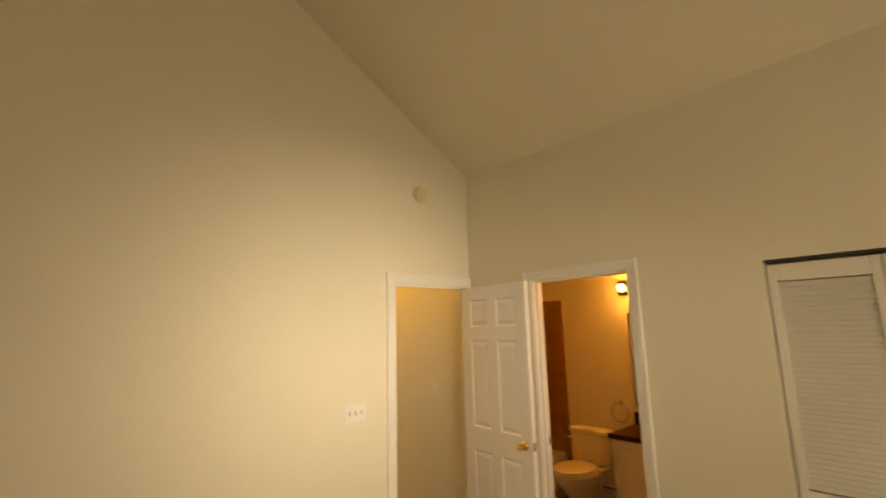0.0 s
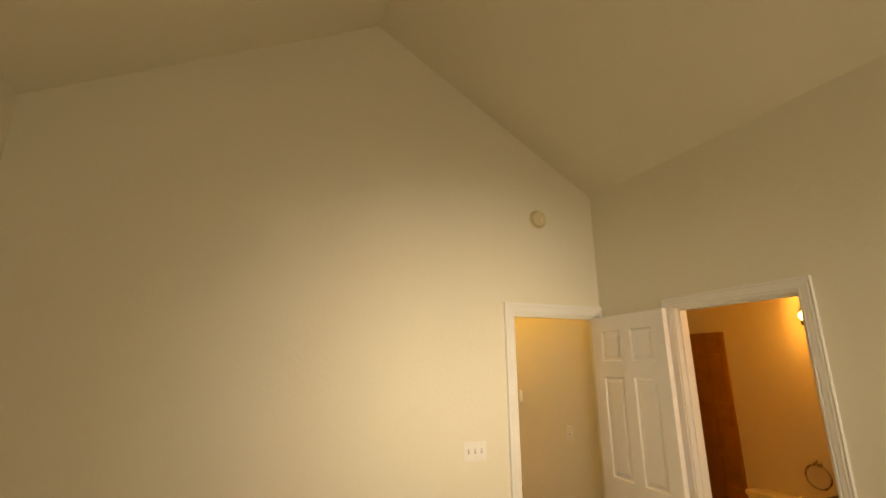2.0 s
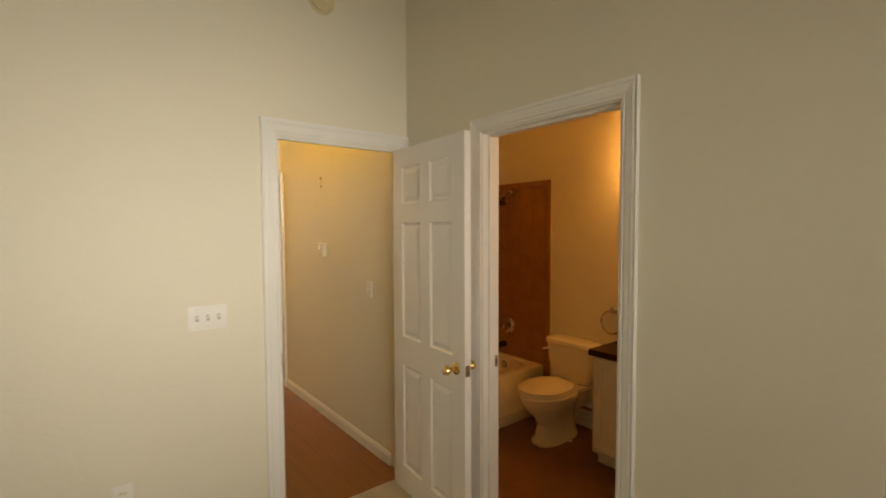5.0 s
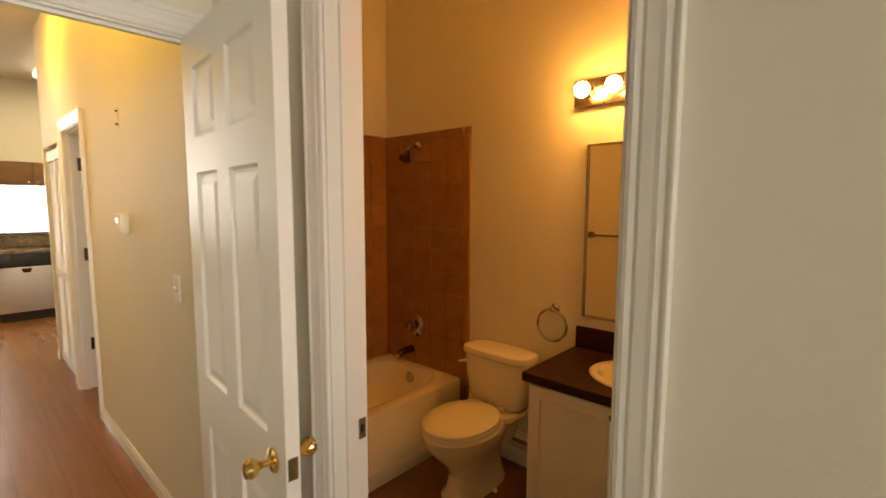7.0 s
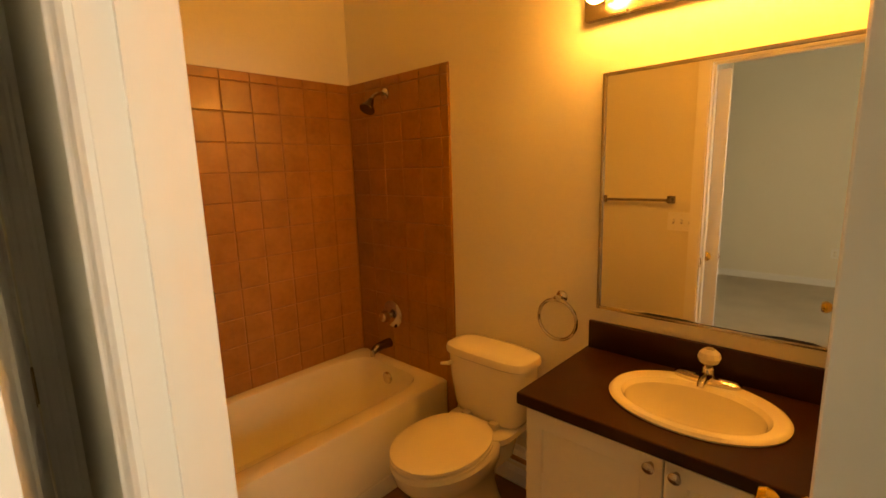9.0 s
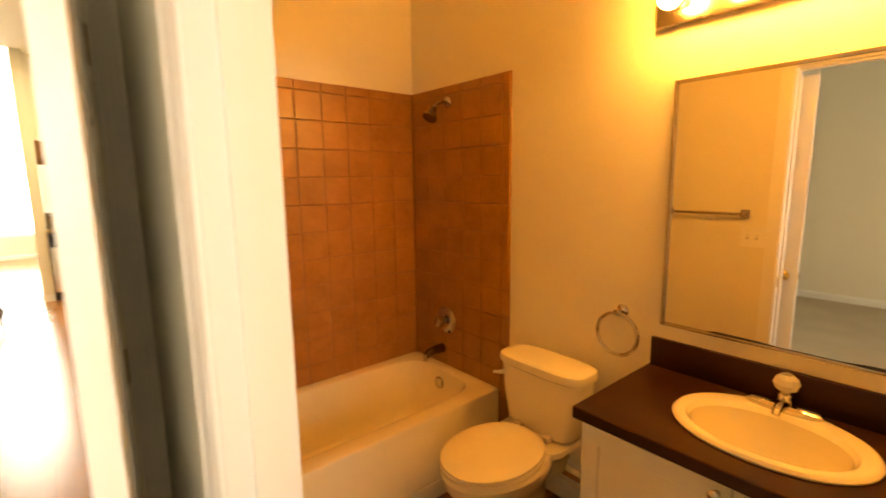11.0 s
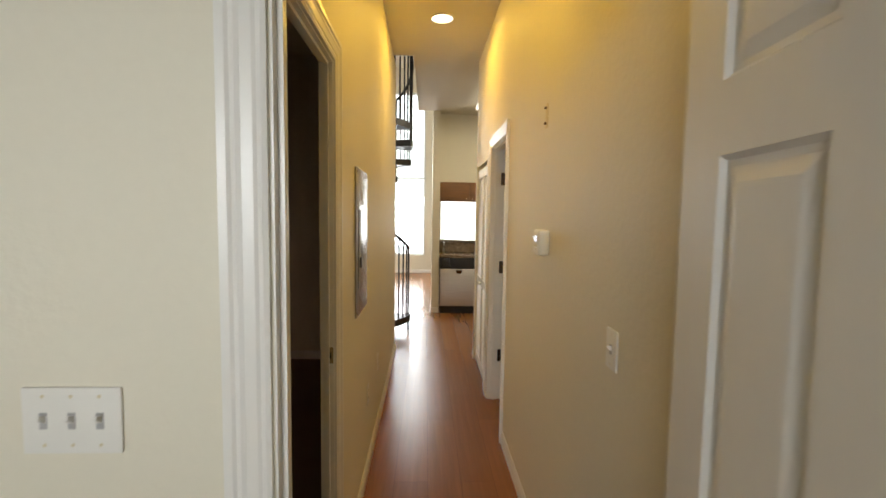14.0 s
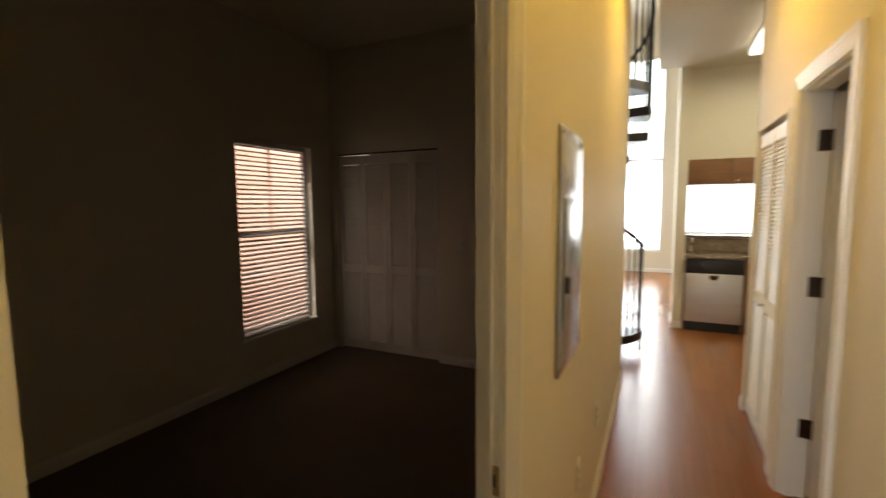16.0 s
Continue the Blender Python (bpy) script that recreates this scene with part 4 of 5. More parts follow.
def light_bar():
    y0, y1, z0, z1 = -1.490, -0.587, 1.985, 2.112
    t = thing("vanity_light", (1.449, (y0 + y1) / 2, z0), "nickel six-globe vanity light bar, lit", "wall lamp")
    hw, h = (y1 - y0) / 2, z1 - z0
    bm = bmesh.new()
    box(bm, (-0.034, -hw, 0.0), (0.0, hw, h), 0.006, 2)
    part("back_plate", bm, NICKEL, t, "reflective brushed nickel plate")
    for i in range(6):
        y = hw - 0.076 - 0.150 * i
        bm = bmesh.new()
        lathe(bm, [(0.0, 0.0), (0.024, 0.0), (0.022, 0.006), (0.017, 0.008), (0.017, 0.030), (0.0, 0.031)], (-0.034, y, h / 2), "-x", 20)
        sock = part("socket", bm, NICKEL, t)
        bm = bmesh.new()
        prof = [(0.0, 0.028), (0.014, 0.030), (0.017, 0.040)]
        prof += [(0.0370 * math.sin(a), 0.076 - 0.0370 * math.cos(a)) for a in [radians(24 + 12 * k) for k in range(13)]] + [(0.0, 0.1131)]
        lathe(bm, prof, (-0.034, y, h / 2), "-x", 24)
        part("globe_bulb", bm, BULB, sock, "lit round bulb")


light_bar()


def towel_ring():
    x, y, z = 1.449, -0.502, 0.962
    bm = bmesh.new()
    lathe(bm, [(0.0, 0), (0.025, 0.0), (0.026, 0.004), (0.020, 0.010), (0.010, 0.014), (0.009, 0.030), (0.014, 0.036), (0.014, 0.046), (0.0, 0.050)], (x, y, z), "-x", 24)
    t = tagged(part("towel_ring", bm, CHROME), "chrome towel ring on the bathroom wall", "towel ring")
    bm = bmesh.new()
    ring_bar(bm, (x - 0.040, y, z - 0.088), 0.084, 0.0072, "x", 48, 10)
    part("ring", bm, CHROME, t)


towel_ring()


def towel_bar():
    """On the door wall, seen in the mirror."""
    x, z = 0.0505, 1.265
    t = thing("towel_bar", (x, -0.28, z), "dark nickel towel bar on the bathroom wall", "towel bar")
    for y in (-0.215, 0.215):
        bm = bmesh.new()
        box(bm, (0.0, y - 0.024, -0.024), (0.014, y + 0.024, 0.024), 0.005, 2)
        box(bm, (0.014, y - 0.011, -0.011), (0.066, y + 0.011, 0.011), 0.003, 2)
        part("bracket", bm, NICKEL, t)
    bm = bmesh.new()
    tube(bm, [(0.055, -0.215, 0.0), (0.055, 0.215, 0.0)], 0.009, 14)
    part("bar", bm, NICKEL, t)


towel_bar()


def switch_plate(place, rz, gangs, label, toggles=True, group=""):
    """A wall plate; its back lies on own y = 0 and it faces own -y."""
    w = 0.070 + 0.046 * (gangs - 1)
    t = thing("wall_outlet" if not toggles else "light_switch", place, label, "outlet" if not toggles else "light switch", group, rz=rz)
    bm = bmesh.new()
    box(bm, (-w / 2, -0.006, -0.057), (w / 2, -0.0002, 0.057), 0.003, 2)
    part("plate", bm, WHITE_PLATE, t)
    for i in range(gangs):
        x = (i - (gangs - 1) / 2) * 0.046
        if toggles:
            bm = bmesh.new()
            box(bm, (x - 0.006, -0.0068, -0.014), (x + 0.006, -0.0055, 0.014))
            part("slot", bm, TOGGLE, t)
            bm = bmesh.new()
            loft(bm, [[(x - 0.004, -0.006, -0.004), (x + 0.004, -0.006, -0.004), (x + 0.004, -0.006, 0.008), (x - 0.004, -0.006, 0.008)],
                      [(x - 0.003, -0.019, 0.006), (x + 0.003, -0.019, 0.006), (x + 0.003, -0.017, 0.012), (x - 0.003, -0.017, 0.012)]])
            part("toggle", bm, WHITE_PLATE, t)
        else:
            for z in (-0.020, 0.020):
                bm = bmesh.new()
                loft(bm, [oval(x, 0, 0, 0.016, 0.013, 3, 20), oval(x, 0, 0.003, 0.015, 0.012, 3, 20)])
                bmesh.ops.rotate(bm, verts=bm.verts, cent=(x, 0, 0), matrix=Matrix.Rotation(radians(90), 3, "X"))
                bmesh.ops.translate(bm, verts=bm.verts, vec=(0, -0.0055, z))
                r = part("receptacle", bm, PLASTIC, t)
                bm = bmesh.new()
                for dx in (-0.006, 0.006):
                    box(bm, (x + dx - 0.001, -0.0092, z - 0.002), (x + dx + 0.001, -0.0084, z + 0.006))
                part("slots", bm, SLOT, r)
    for s in (-0.042, 0.042) if toggles else (0.0,):
        for i in range(gangs):
            x = (i - (gangs - 1) / 2) * 0.046
            bm = bmesh.new()
            lathe(bm, [(0.0, 0.0), (0.003, 0.0), (0.0, 0.001)], (x, -0.006, s), "-y", 8)
            part("screw", bm, YELLOWED, t)
    return t


switch_plate((-1.184, 0.0, 1.167), 0, 3, "cream triple toggle switch plate beside the door")
switch_plate((-1.531, 0.0, 0.436), 0, 1, "cream duplex outlet low on the bedroom wall", False)
switch_plate((0.050, -0.560, 1.132), 90, 3, "cream triple toggle switch plate inside the bathroom")
switch_plate((-0.070, 0.462, 1.150), -90, 1, "cream toggle switch plate in the hallway")
switch_plate((-0.930, 1.844, 0.463), 90, 1, "cream duplex outlet low in the hallway", False)
switch_plate((-0.930, 2.400, 0.473), 90, 1, "small cream jack plate low in the hallway", False)
switch_plate((-3.800, -1.170, 0.395), 90, 1, "cream duplex outlet on the far bedroom wall", False)
switch_plate((-2.300, 3.920, 1.160), 0, 1, "cream toggle switch plate in the dim room")

# wooden strip low behind the toilet
bm = bmesh.new()
box(bm, (1.392, -0.420, 0.160), (1.436, -0.255, 0.180), 0.003, 2)
ob = tagged(part("wall_ledge", bm, BAR_WOOD), "small wooden ledge with a white top behind the toilet", "ledge")
bm = bmesh.new()
box(bm, (1.398, -0.416, 0.1805), (1.4365, -0.258, 0.186), 0.002)
part("white_top", bm, TRIM, ob)
bm = bmesh.new()
box(bm, (1.4362, -0.430, 0.110), (1.4495, -0.245, 0.205), 0.002)
part("back_board", bm, TRIM, ob)


# ---- bedroom fittings ----
def smoke_detector():
    bm = bmesh.new()
    lathe(bm, [(0.0, 0), (0.072, 0.0), (0.073, 0.008), (0.066, 0.012), (0.064, 0.028), (0.054, 0.038), (0.030, 0.041), (0.0, 0.042)], (-0.600, 0.0, 2.786), "-y", 36)
    t = tagged(part("smoke_detector", bm, YELLOWED), "yellowed round smoke detector high on the wall", "smoke detector")
    bm = bmesh.new()
    ring_bar(bm, (-0.600, -0.030, 2.786), 0.048, 0.0035, "y", 32, 8)
    part("vent_ring", bm, YELLOWED, t)
    bm = bmesh.new()
    lathe(bm, [(0.0, 0.0), (0.010, 0.0), (0.009, 0.004), (0.0, 0.005)], (-0.585, -0.0405, 2.775), "-y", 14)
    part("test_button", bm, PLASTIC, t)


smoke_detector()


def ceiling_fan():
    t = thing("ceiling_fan", (RIDGE_X, -1.84, 4.05), "white ceiling fan with a pull chain under the ridge", "ceiling fan")
    bm = bmesh.new()
    lathe(bm, [(0.0, 0.05), (0.07, 0.04), (0.06, -0.03), (0.014, -0.05), (0.012, -0.24), (0.05, -0.26), (0.11, -0.29), (0.115, -0.38), (0.07, -0.42), (0.0, -0.43)], n=32)
    part("motor", bm, TRIM, t)
    for k in range(5):
        a = radians(72 * k + 20)
        bm = bmesh.new()
        box(bm, (0.15, -0.055, -0.006), (0.52, 0.055, 0.004), 0.003, 2)
        box(bm, (0.09, -0.015, -0.008), (0.17, 0.015, -0.003))
        bmesh.ops.rotate(bm, verts=bm.verts, cent=(0, 0, 0), matrix=Matrix.Rotation(a, 3, "Z") @ Matrix.Rotation(radians(10), 3, "X"))
        bmesh.ops.translate(bm, verts=bm.verts, vec=(0, 0, -0.36))
        part("blade", bm, DOOR, t)
    bm = bmesh.new()
    lathe(bm, [(0.06, -0.425), (0.09, -0.45), (0.12, -0.50), (0.10, -0.56), (0.04, -0.60), (0.0, -0.605)], n=32)
    part("light_bowl", bm, PORCELAIN, t, "unlit white glass bowl")
    bm = bmesh.new()
    tube(bm, [(0.0, 0.0, -0.60), (0.002, 0.001, -0.9), (0.0, 0.0, -1.19)], 0.0022, 6)
    part("pull_chain", bm, BRASS, t, "thin brass pull chain")
    bm = bmesh.new()
    lathe(bm, [(0.0, -1.185), (0.004, -1.188), (0.006, -1.20), (0.009, -1.212), (0.006, -1.226), (0.0, -1.230)], n=14)
    part("chain_pull", bm, PORCELAIN, t, "small white chain pull")


ceiling_fan()


# ---- hallway fittings ----
def thermostat():
    t = thing("thermostat", (-0.070, 1.185, 1.405), "white wall thermostat with a small window", "thermostat")
    bm = bmesh.new()
    box(bm, (-0.050, -0.050, -0.056), (-0.0005, 0.050, 0.056), 0.018, 4)
    part("housing", bm, PLASTIC, t)
    bm = bmesh.new()
    box(bm, (-0.0512, -0.026, 0.004), (-0.0497, 0.024, 0.030), 0.0006)
    part("display", bm, STEEL, t, "small grey display")
    for z in (-0.012, -0.026):
        bm = bmesh.new()
        box(bm, (-0.0525, -0.022, z - 0.004), (-0.0497, 0.020, z + 0.004), 0.001)
        part("button", bm, YELLOWED, t)


thermostat()

bm = bmesh.new()
box(bm, (-0.0735, 1.228, 1.905), (-0.0702, 1.262, 2.010), 0.001)
ob = tagged(part("wall_bracket", bm, YELLOWED), "small empty yellowed bracket high on the hallway wall", "bracket")
for z in (1.925, 1.992):
    bm = bmesh.new()
    lathe(bm, [(0.0, 0.0), (0.006, 0.0), (0.005, 0.010), (0.0, 0.011)], (-0.0735, 1.245, z), "-x", 10)
    part("screw", bm, DARK_METAL, ob)


def breaker_panel():
    y0, y1, z0, z1 = 1.368, 1.753, 1.020, 1.737
    t = thing("electrical_panel", (-0.930, (y0 + y1) / 2, z0), "grey steel electrical panel cover on the hallway wall", "electrical panel")
    hw, h = (y1 - y0) / 2, z1 - z0
    bm = bmesh.new()
    box(bm, (0.0002, -hw, 0.0), (0.010, hw, h), 0.004, 2)
    part("cover", bm, STEEL, t)
    bm = bmesh.new()
    box(bm, (0.010, -hw + 0.06, 0.13), (0.015, hw - 0.06, h - 0.20), 0.002, 2)
    d = part("panel_door", bm, STEEL, t)
    bm = bmesh.new()
    box(bm, (0.015, -hw + 0.075, 0.235), (0.023, -hw + 0.105, 0.285), 0.003, 2)
    part("latch", bm, BLACK, d, "black plastic latch")
    for y in (-hw + 0.02, hw - 0.02):
        for z in (0.02, h - 0.02):
            bm = bmesh.new()
            lathe(bm, [(0.0, 0.0), (0.006, 0.0), (0.004, 0.003), (0.0, 0.0035)], (0.010, y, z), "x", 12)
            part("screw", bm, DARK_METAL, t)


breaker_panel()


def can_lamp(place):
    t = thing("recessed_lamp", place, "lit recessed ceiling lamp with a white ring", "ceiling lamp", "recessed lamps")
    bm = bmesh.new()
    ring_bar(bm, (0, 0, -0.001), 0.088, 0.008, "z", 40, 8)
    part("trim_ring", bm, TRIM, t)
    bm = bmesh.new()
    lathe(bm, [(0.0, -0.0005), (0.084, -0.0005), (0.084, -0.004), (0.0, -0.008)], n=36)
    part("lamp_face", bm, CAN_GLOW, t, "bright lamp face")


can_lamp((-0.483, 2.97, H))
# Fitting for the added near lamp; it is never in view.
can_lamp((-0.483, 1.05, H))

t = thing("kitchen_ceiling_light", (0.300, 5.15, H), "lit white box ceiling light in the kitchen", "ceiling lamp")
bm = bmesh.new()
box(bm, (-0.21, -0.60, -0.03), (0.21, 0.60, -0.0005), 0.004)
part("base_tray", bm, TRIM, t)
bm = bmesh.new()
box(bm, (-0.205, -0.595, -0.085), (0.205, 0.595, -0.031), 0.012, 2)
part("diffuser", bm, TUBE_GLOW, t, "glowing white diffuser")


# ---- kitchen seen past the hallway ----
def dishwasher():
    x0, x1, y = -0.376, 0.215, 6.12
    t = thing("dishwasher", ((x0 + x1) / 2, y, 0.0), "stainless dishwasher with a black control strip", "dishwasher")
    hw = (x1 - x0) / 2
    bm = bmesh.new()
    box(bm, (-hw, 0.03, 0.10), (hw, 0.57, 0.868))
    part("body", bm, BLACK, t)
    bm = bmesh.new()
    box(bm, (-hw + 0.003, 0.0, 0.115), (hw - 0.003, 0.030, 0.690), 0.008, 3)
    d = part("door", bm, STAINLESS, t)
    bm = bmesh.new()
    loft(bm, [oval(0, -0.006, 0.675, 0.05, 0.010, 3, 24), oval(0, -0.006, 0.645, 0.045, 0.007, 3, 24), oval(0, -0.002, 0.62, 0.03, 0.003, 3, 24)])
    part("handle_scoop", bm, DARK_METAL, d)
    bm = bmesh.new()
    box(bm, (-hw + 0.003, -0.004, 0.696), (hw - 0.003, 0.030, 0.864), 0.008, 2)
    part("control_strip", bm, BLACK, t)
    bm = bmesh.new()
    box(bm, (-hw + 0.01, 0.04, 0.0), (hw - 0.01, 0.09, 0.10))
    part("toe_kick", bm, BLACK, t)


dishwasher()

t = thing("base_cabinet", (0.70, 6.13, 0.0), "brown wooden base cabinet beside the dishwasher", "cabinet")
bm = bmesh.new()
box(bm, (-0.48, 0.0, 0.10), (1.6, 0.57, 0.868), 0.002)
box(bm, (-0.48, 0.06, 0.0), (1.6, 0.57, 0.0995))
part("body", bm, OAK, t)
for k in range(3):
    bm = bmesh.new()
    box(bm, (-0.46 + 0.55 * k, -0.018, 0.14), (0.06 + 0.55 * k, -0.0005, 0.84), 0.004, 2)
    part("cabinet_door", bm, OAK, t)

bm = bmesh.new()
box(bm, (-0.383, 6.085, 0.870), (2.30, 6.698, 0.908), 0.005, 2)
ob = tagged(part("kitchen_counter", bm, GRANITE), "brown speckled kitchen countertop with a backsplash", "countertop")
bm = bmesh.new()
box(bm, (-0.383, 6.678, 0.9085), (2.30, 6.6985, 1.070), 0.003)
part("backsplash", bm, GRANITE, ob)
bm = bmesh.new()
box(bm, (-0.383, 6.64, 1.0805), (1.295, 6.90, 1.105), 0.006, 2)
tagged(part("pass_through_ledge", bm, GRANITE), "brown ledge on the kitchen pass-through", "ledge", kind="structure")

t = thing("kitchen_faucet", (-0.30, 6.60, 0.909), "chrome kitchen faucet at the counter's back", "faucet")
bm = bmesh.new()
lathe(bm, [(0.0, 0), (0.026, 0.0), (0.022, 0.02), (0.016, 0.07), (0.0, 0.075)], n=18)
part("base", bm, CHROME, t)
bm = bmesh.new()
tube(bm, [(0, 0, 0.06), (0, -0.01, 0.13), (0, -0.06, 0.165), (0, -0.13, 0.15), (0, -0.15, 0.12)], 0.010, 12)
part("spout", bm, CHROME, t)

t = thing("wall_cabinet", (0.40, 6.419, 1.735), "brown wooden wall cabinet over the pass-through", "cabinet")
bm = bmesh.new()
box(bm, (-0.782, 0.0, 0.0), (1.2, 0.275, 0.298), 0.002)
part("body", bm, OAK, t)
for k in range(4):
    bm = bmesh.new()
    box(bm, (-0.778 + 0.47 * k, -0.018, 0.004), (-0.318 + 0.47 * k, -0.0005, 0.294), 0.004, 2)
    d = part("cabinet_door", bm, OAK, t)
    bm = bmesh.new()
    lathe(bm, [(0.0, 0), (0.006, 0.0), (0.012, 0.016), (0.0, 0.022)], (-0.36 + 0.47 * k if k % 2 == 0 else -0.74 + 0.47 * k, -0.018, 0.035), "-y", 14)
    part("knob", bm, NICKEL, d)


# ---- spiral stair ----
def spiral_stair():
    cx, cy, R, rise, step = -1.535, 5.30, 0.76, 0.206, radians(30)
    a0 = radians(-14)
    t = thing("spiral_staircase", (cx, cy, 0.0), "black iron spiral staircase with slim balusters", "staircase")
    bm = bmesh.new()
    tube(bm, [(0, 0, 0.0), (0, 0, 4.2)], 0.05, 20)
    part("centre_pole", bm, IRON, t)
    count = 16

    def rail_z(a):
        return rise * ((a0 - a) / step) + 1.08
    for k in range(count):
        a, z = a0 - (k + 1) * step, rise * (k + 1)
        bm = bmesh.new()
        arc = [(R * math.cos(a + step * 1.08 * i / 6), R * math.sin(a + step * 1.08 * i / 6)) for i in range(7)]
        outline = [(0.05 * math.cos(a), 0.05 * math.sin(a))] + arc + [(0.05 * math.cos(a + step), 0.05 * math.sin(a + step))]
        loft(bm, [[(x, y, h) for x, y in outline] for h in (z - 0.085, z)])
        part("tread", bm, IRON, t)
        for f in (0.05, 0.30, 0.55, 0.80):
            b = a + step * f
            x, y = (R - 0.02) * math.cos(b), (R - 0.02) * math.sin(b)
            bm = bmesh.new()
            zt = rail_z(b)
            tube(bm, [(x, y, z - 0.06), (x, y, z + 0.16), (x, y, z + 0.18), (x, y, z + 0.20), (x, y, zt)], [0.010, 0.010, 0.016, 0.010, 0.010], 8)
            part("baluster", bm, IRON, t)
    bm = bmesh.new()
    pts = []
    for i in range(97):
        b = a0 - count * step * i / 96
        pts.append(((R - 0.02) * math.cos(b), (R - 0.02) * math.sin(b), rail_z(b)))
    tube(bm, pts, 0.019, 10)
    part("handrail", bm, IRON, t)
    bm = bmesh.new()
    x, y = (R - 0.02) * math.cos(a0), (R - 0.02) * math.sin(a0)
    tube(bm, [(x, y, 0.0), (x, y, rail_z(a0) + 0.01)], 0.012, 12)
    part("newel_post", bm, IRON, t)


spiral_stair()


# ---- windows ----
def window(name, axis, a, b, hole, out, label, bars_u=(), bars_z=(), meet=None, w=0.045):
    """Vinyl frame, bars and panes in a wall hole; out is the sign of the outside."""
    u0, u1, z0, z1 = hole
    d0, d1 = (b - 0.065, b - 0.015) if out > 0 else (a + 0.015, a + 0.065)
    t = tagged(new(name), label, "window", kind="structure")
    t.empty_display_size = 0.1

    def bx(p0, p1, q0, q1, e0, e1, nm, material, lab=""):
        bm = bmesh.new()
        lo, hi = ((e0, p0, q0), (e1, p1, q1)) if axis == "x" else ((p0, e0, q0), (p1, e1, q1))
        box(bm, lo, hi, 0.003 if material is not GLASS else 0.0)
        return part(nm, bm, material, t, lab)

    for p0, p1, q0, q1 in ((u0, u0 + w, z0, z1), (u1 - w, u1, z0, z1), (u0 + w, u1 - w, z0, z0 + w), (u0 + w, u1 - w, z1 - w, z1)):
        bx(p0, p1, q0, q1, d0, d1, "window_frame", VINYL_WHITE)
    us = [u0 + w, *bars_u, u1 - w]
    zs = [z0 + w, *bars_z, z1 - w]
    for u in bars_u:
        bx(u - 0.012, u + 0.012, z0 + w, z1 - w, d0 + 0.012, d1 - 0.012, "mullion", VINYL_WHITE)
    for z in bars_z:
        bx(u0 + w, u1 - w, z - 0.018, z + 0.018, d0 + 0.008, d1 - 0.008, "transom", VINYL_WHITE)
    m = (d0 + d1) / 2
    pane = bx(u0 + w - 0.005, u1 - w + 0.005, z0 + w - 0.005, z1 - w + 0.005, m - 0.002, m + 0.002, "pane", GLASS)
    pane.visible_shadow = False
    return t


# Never in view; placed to suit the light on the north wall.
window("window_bedroom", "y", -4.42, -4.30, WS, -1, "unseen white framed double bedroom window", (-1.70,), (1.35,))
window("window_living", "y", 11.0, 11.12, NW, 1, "tall white framed living room window", (-1.53,), (2.45,))
window("window_living_small", "y", 11.0, 11.12, NW2, 1, "white framed living room window", (0.65,))
# Added opening out of view, to go with the side lamp.
window("window_living_side", "x", -4.02, -3.90, WW, -1, "unseen added wide white framed living room window", (8.5,), (2.2,))
window("window_room", "x", -3.91, -3.79, W2, -1, "white single-hung window in a dim room", (), (1.28,))
bm = bmesh.new()
box(bm, (-3.8965, 3.168, 1.30), (-3.888, 3.192, 2.03), 0.002)
part("muntin", bm, VINYL_WHITE, bpy.data.objects["window_room"])
bm = bmesh.new()
box(bm, (-3.84, W2[0] - 0.015, W2[2] - 0.028), (-3.765, W2[1] + 0.015, W2[2] - 0.001), 0.005, 2)
part("window_sill", bm, TRIM, bpy.data.objects["window_room"])


def blind():
    t = thing("window_blind", (-3.808, (W2[0] + W2[1]) / 2 - 0.04, W2[2]), "white horizontal blind with open slats in the window", "window blind")
    w = W2[1] - W2[0] - 0.10
    bm = bmesh.new()
    box(bm, (-0.022, -w / 2, W2[3] - W2[2] - 0.045), (0.022, w / 2, W2[3] - W2[2] - 0.003), 0.003)
    part("headrail", bm, BLIND, t)
    bm = bmesh.new()
    rings = []
    for y in (-w / 2, w / 2):
        rings.append([(-0.022, y, -0.001), (-0.01, y, 0.0025), (0.01, y, 0.0025), (0.022, y, -0.001), (0.022, y, -0.0022), (0.01, y, 0.0013), (-0.01, y, 0.0013), (-0.022, y, -0.0022)])
    loft(bm, rings)
    me = mesh_of("slat", bm, BLIND)
    n = 41
    for i in range(n):
        s = new("slat", me)
        s.location = (0.0, 0.0, 0.03 + (W2[3] - W2[2] - 0.09) * i / (n - 1))
        s.rotation_euler = (0, radians(24), 0)
        s.parent = t
    for y in (-w / 3, w / 3):
        bm = bmesh.new()
        tube(bm, [(0.0, y, 0.01), (0.0, y, W2[3] - W2[2] - 0.02)], 0.0012, 6)
        part("cord", bm, BLIND, t)
    bm = bmesh.new()
    box(bm, (-0.02, -w / 2, 0.004), (0.02, w / 2, 0.018), 0.003)
    part("bottom_rail", bm, BLIND, t)


blind()

# ---- outside ----
slab("ground", (-60, -60, -0.60), (60, 60, -0.50), surface("lawn", (0.09, 0.12, 0.05), 0.9, vary=0.3, big=0.4, grain=14), "green and sandy ground round the house", "ground")
slab("backdrop_north", (-6.0, 12.6, -0.5), (6.0, 12.65, 7.0), OUTSIDE, "bright hazy daylight outside the windows", "backdrop")
slab("backdrop_west", (-5.6, 6.7, -0.5), (-5.55, 12.6, 7.0), OUTSIDE, "bright hazy daylight outside the windows", "backdrop")
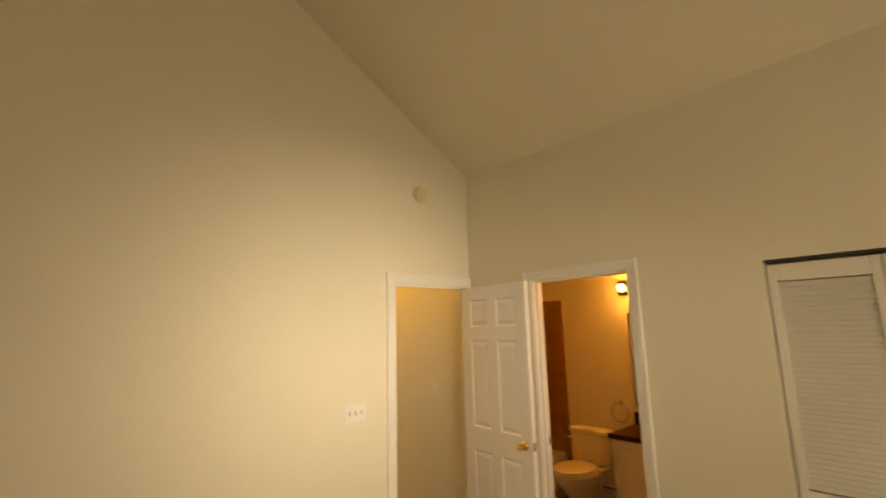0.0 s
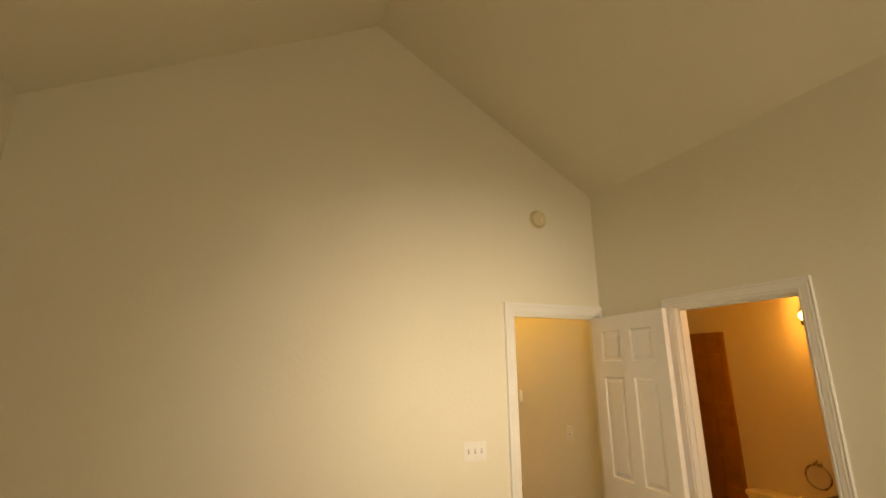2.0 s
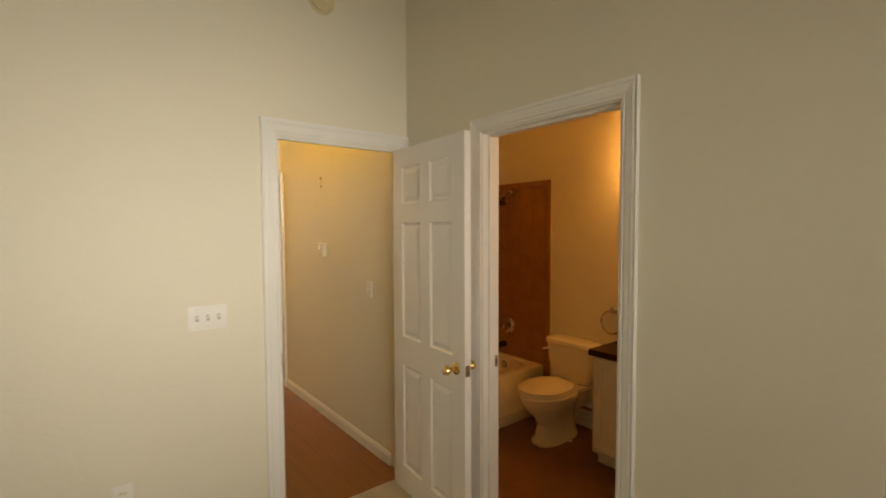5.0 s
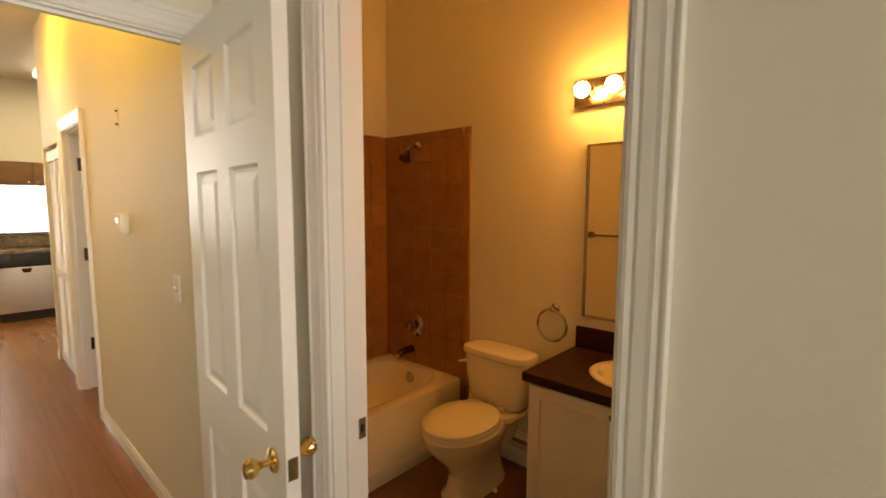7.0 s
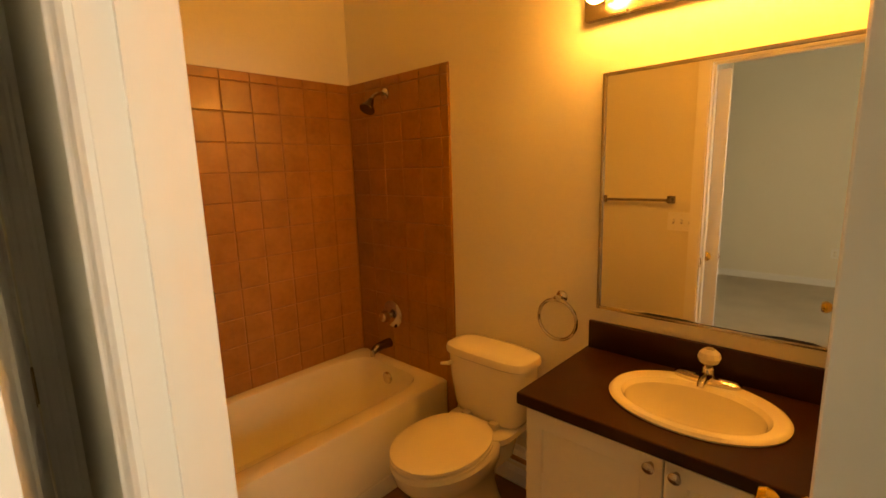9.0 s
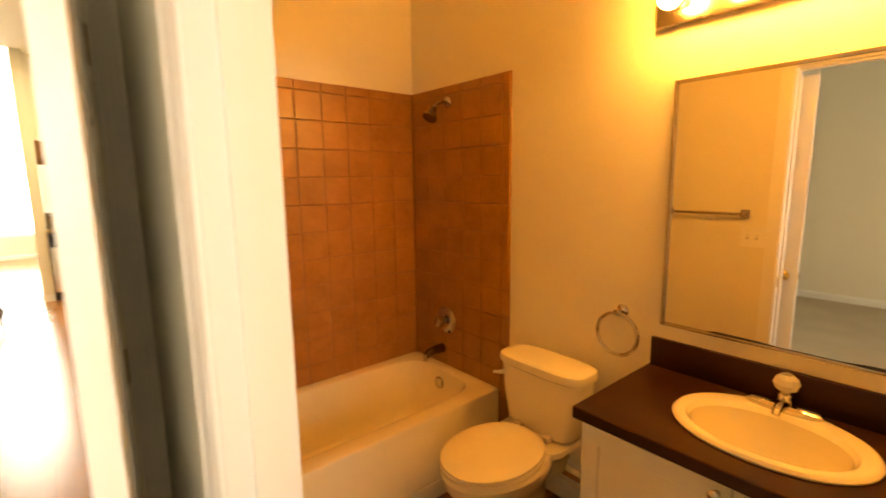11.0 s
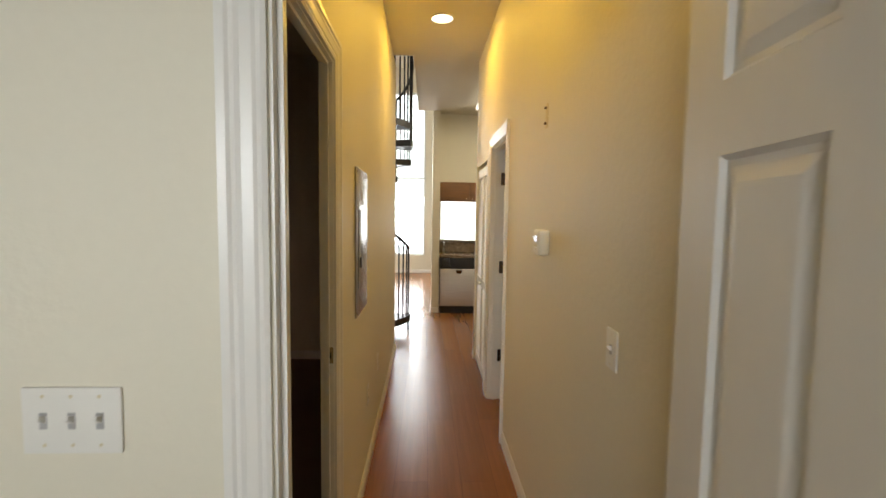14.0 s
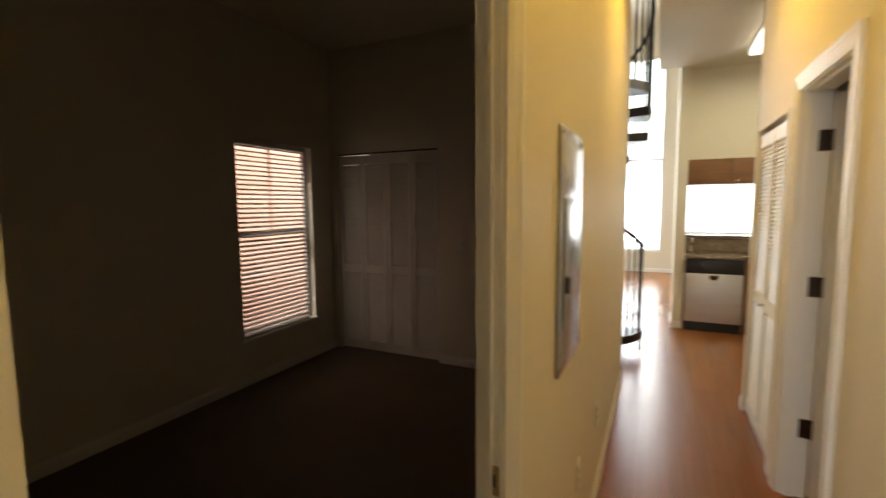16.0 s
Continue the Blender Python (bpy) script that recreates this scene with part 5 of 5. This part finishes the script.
# The brick emits light itself in place of the sun on it.
slab("backdrop_brick_house", (-5.9, -1.0, -0.5), (-5.8, 6.7, 7.0), BRICK, "orange brick wall of the next house, glowing in place of sunlight", "backdrop")
t = thing("outdoor_shrub", (-1.62, 12.1, -0.5), "dark green shrub outside the window", "shrub")
bm = bmesh.new()
rng = random.Random(4)
for i in range(260):
    a, h, r = rng.uniform(0, 6.28), rng.uniform(0.5, 2.15), rng.uniform(0.02, 0.26)
    c = Vector((r * math.cos(a), r * math.sin(a), h))
    u = Vector((rng.uniform(-1, 1), rng.uniform(-1, 1), rng.uniform(-0.4, 1))).normalized()
    v = u.orthogonal().normalized()
    bm.faces.new([bm.verts.new(c + p) for p in (-u * 0.07, v * 0.022, u * 0.07, -v * 0.022)])
part("leaves", bm, LEAF, t)
bm = bmesh.new()
tube(bm, [(0, 0, 0), (0.02, 0.0, 0.8), (0, 0.02, 1.9)], [0.03, 0.022, 0.008], 8)
part("stem", bm, BAR_WOOD, t)


# ---- tub wall tiles ----
def tiles():
    p, g, t = 0.1428, 0.0024, 0.0045
    bm = bmesh.new()
    box(bm, (0.052, 0.8625, 0.36), (1.4425, 0.8698, 1.978))
    north = structure("tile_wall_north", bm, GROUT, "brown glazed wall tiles along the tub", "tile wall")
    bm = bmesh.new()
    box(bm, (1.4425, 0.089, 0.0), (1.4498, 0.8698, 1.978))
    east = structure("tile_wall_east", bm, GROUT, "brown glazed wall tiles at the tub's end", "tile wall")
    made = {}

    def tile(w, h, wall_axis):
        key = (round(w, 4), round(h, 4), wall_axis)
        if key not in made:
            bm = bmesh.new()
            e = 0.0042

            def ring(m, d):
                pts = [(-w / 2 + m, -h / 2 + m), (w / 2 - m, -h / 2 + m), (w / 2 - m, h / 2 - m), (-w / 2 + m, h / 2 - m)]
                return [((u, -d, v) if wall_axis == "y" else (-d, u, v)) for u, v in pts]
            loft(bm, [ring(0, 0), ring(0, t - 0.004), ring(0.0018, t - 0.0012), ring(e, t)])
            made[key] = mesh_of("tile", bm, TILE, False)
        return made[key]

    rows = [1.930 - p * (k + 1) for k in range(14)]
    rng = random.Random(7)
    for wall_ob, axis, u0, u1, lo in ((north, "y", 0.054, 1.431, 0.38), (east, "x", 0.140, 0.852, 0.0)):
        us = []
        u = u1
        while u > u0 + 0.01:
            w = min(p, u - u0)
            us.append((u - w, w))
            u -= w
        spans = [(u, w, z, p) for u, w in us for z in rows] + [(u, w, 1.930, 0.048) for u, w in us]
        if axis == "x":
            spans += [(0.090, 0.050, z, p) for z in rows] + [(0.090, 0.050, 1.930, 0.048)]
        for u, w, z, h in spans:
            if z + h < lo + 0.02 or w < 0.02 or (axis == "x" and z + h < 0.42 and u > 0.13):
                continue
            z0 = max(z, 0.004)
            ob = new("tile", tile(w - g, z + h - z0 - g, axis))
            jit = rng.uniform(0.0, 0.0008)
            ob.location = (u + w / 2, 0.8623 - jit, (z0 + z + h) / 2) if axis == "y" else (1.4423 - jit, u + w / 2, (z0 + z + h) / 2)
            ob.rotation_euler = (rng.uniform(-0.0018, 0.0018), rng.uniform(-0.0018, 0.0018), rng.uniform(-0.004, 0.004))
            ob.parent = wall_ob


tiles()
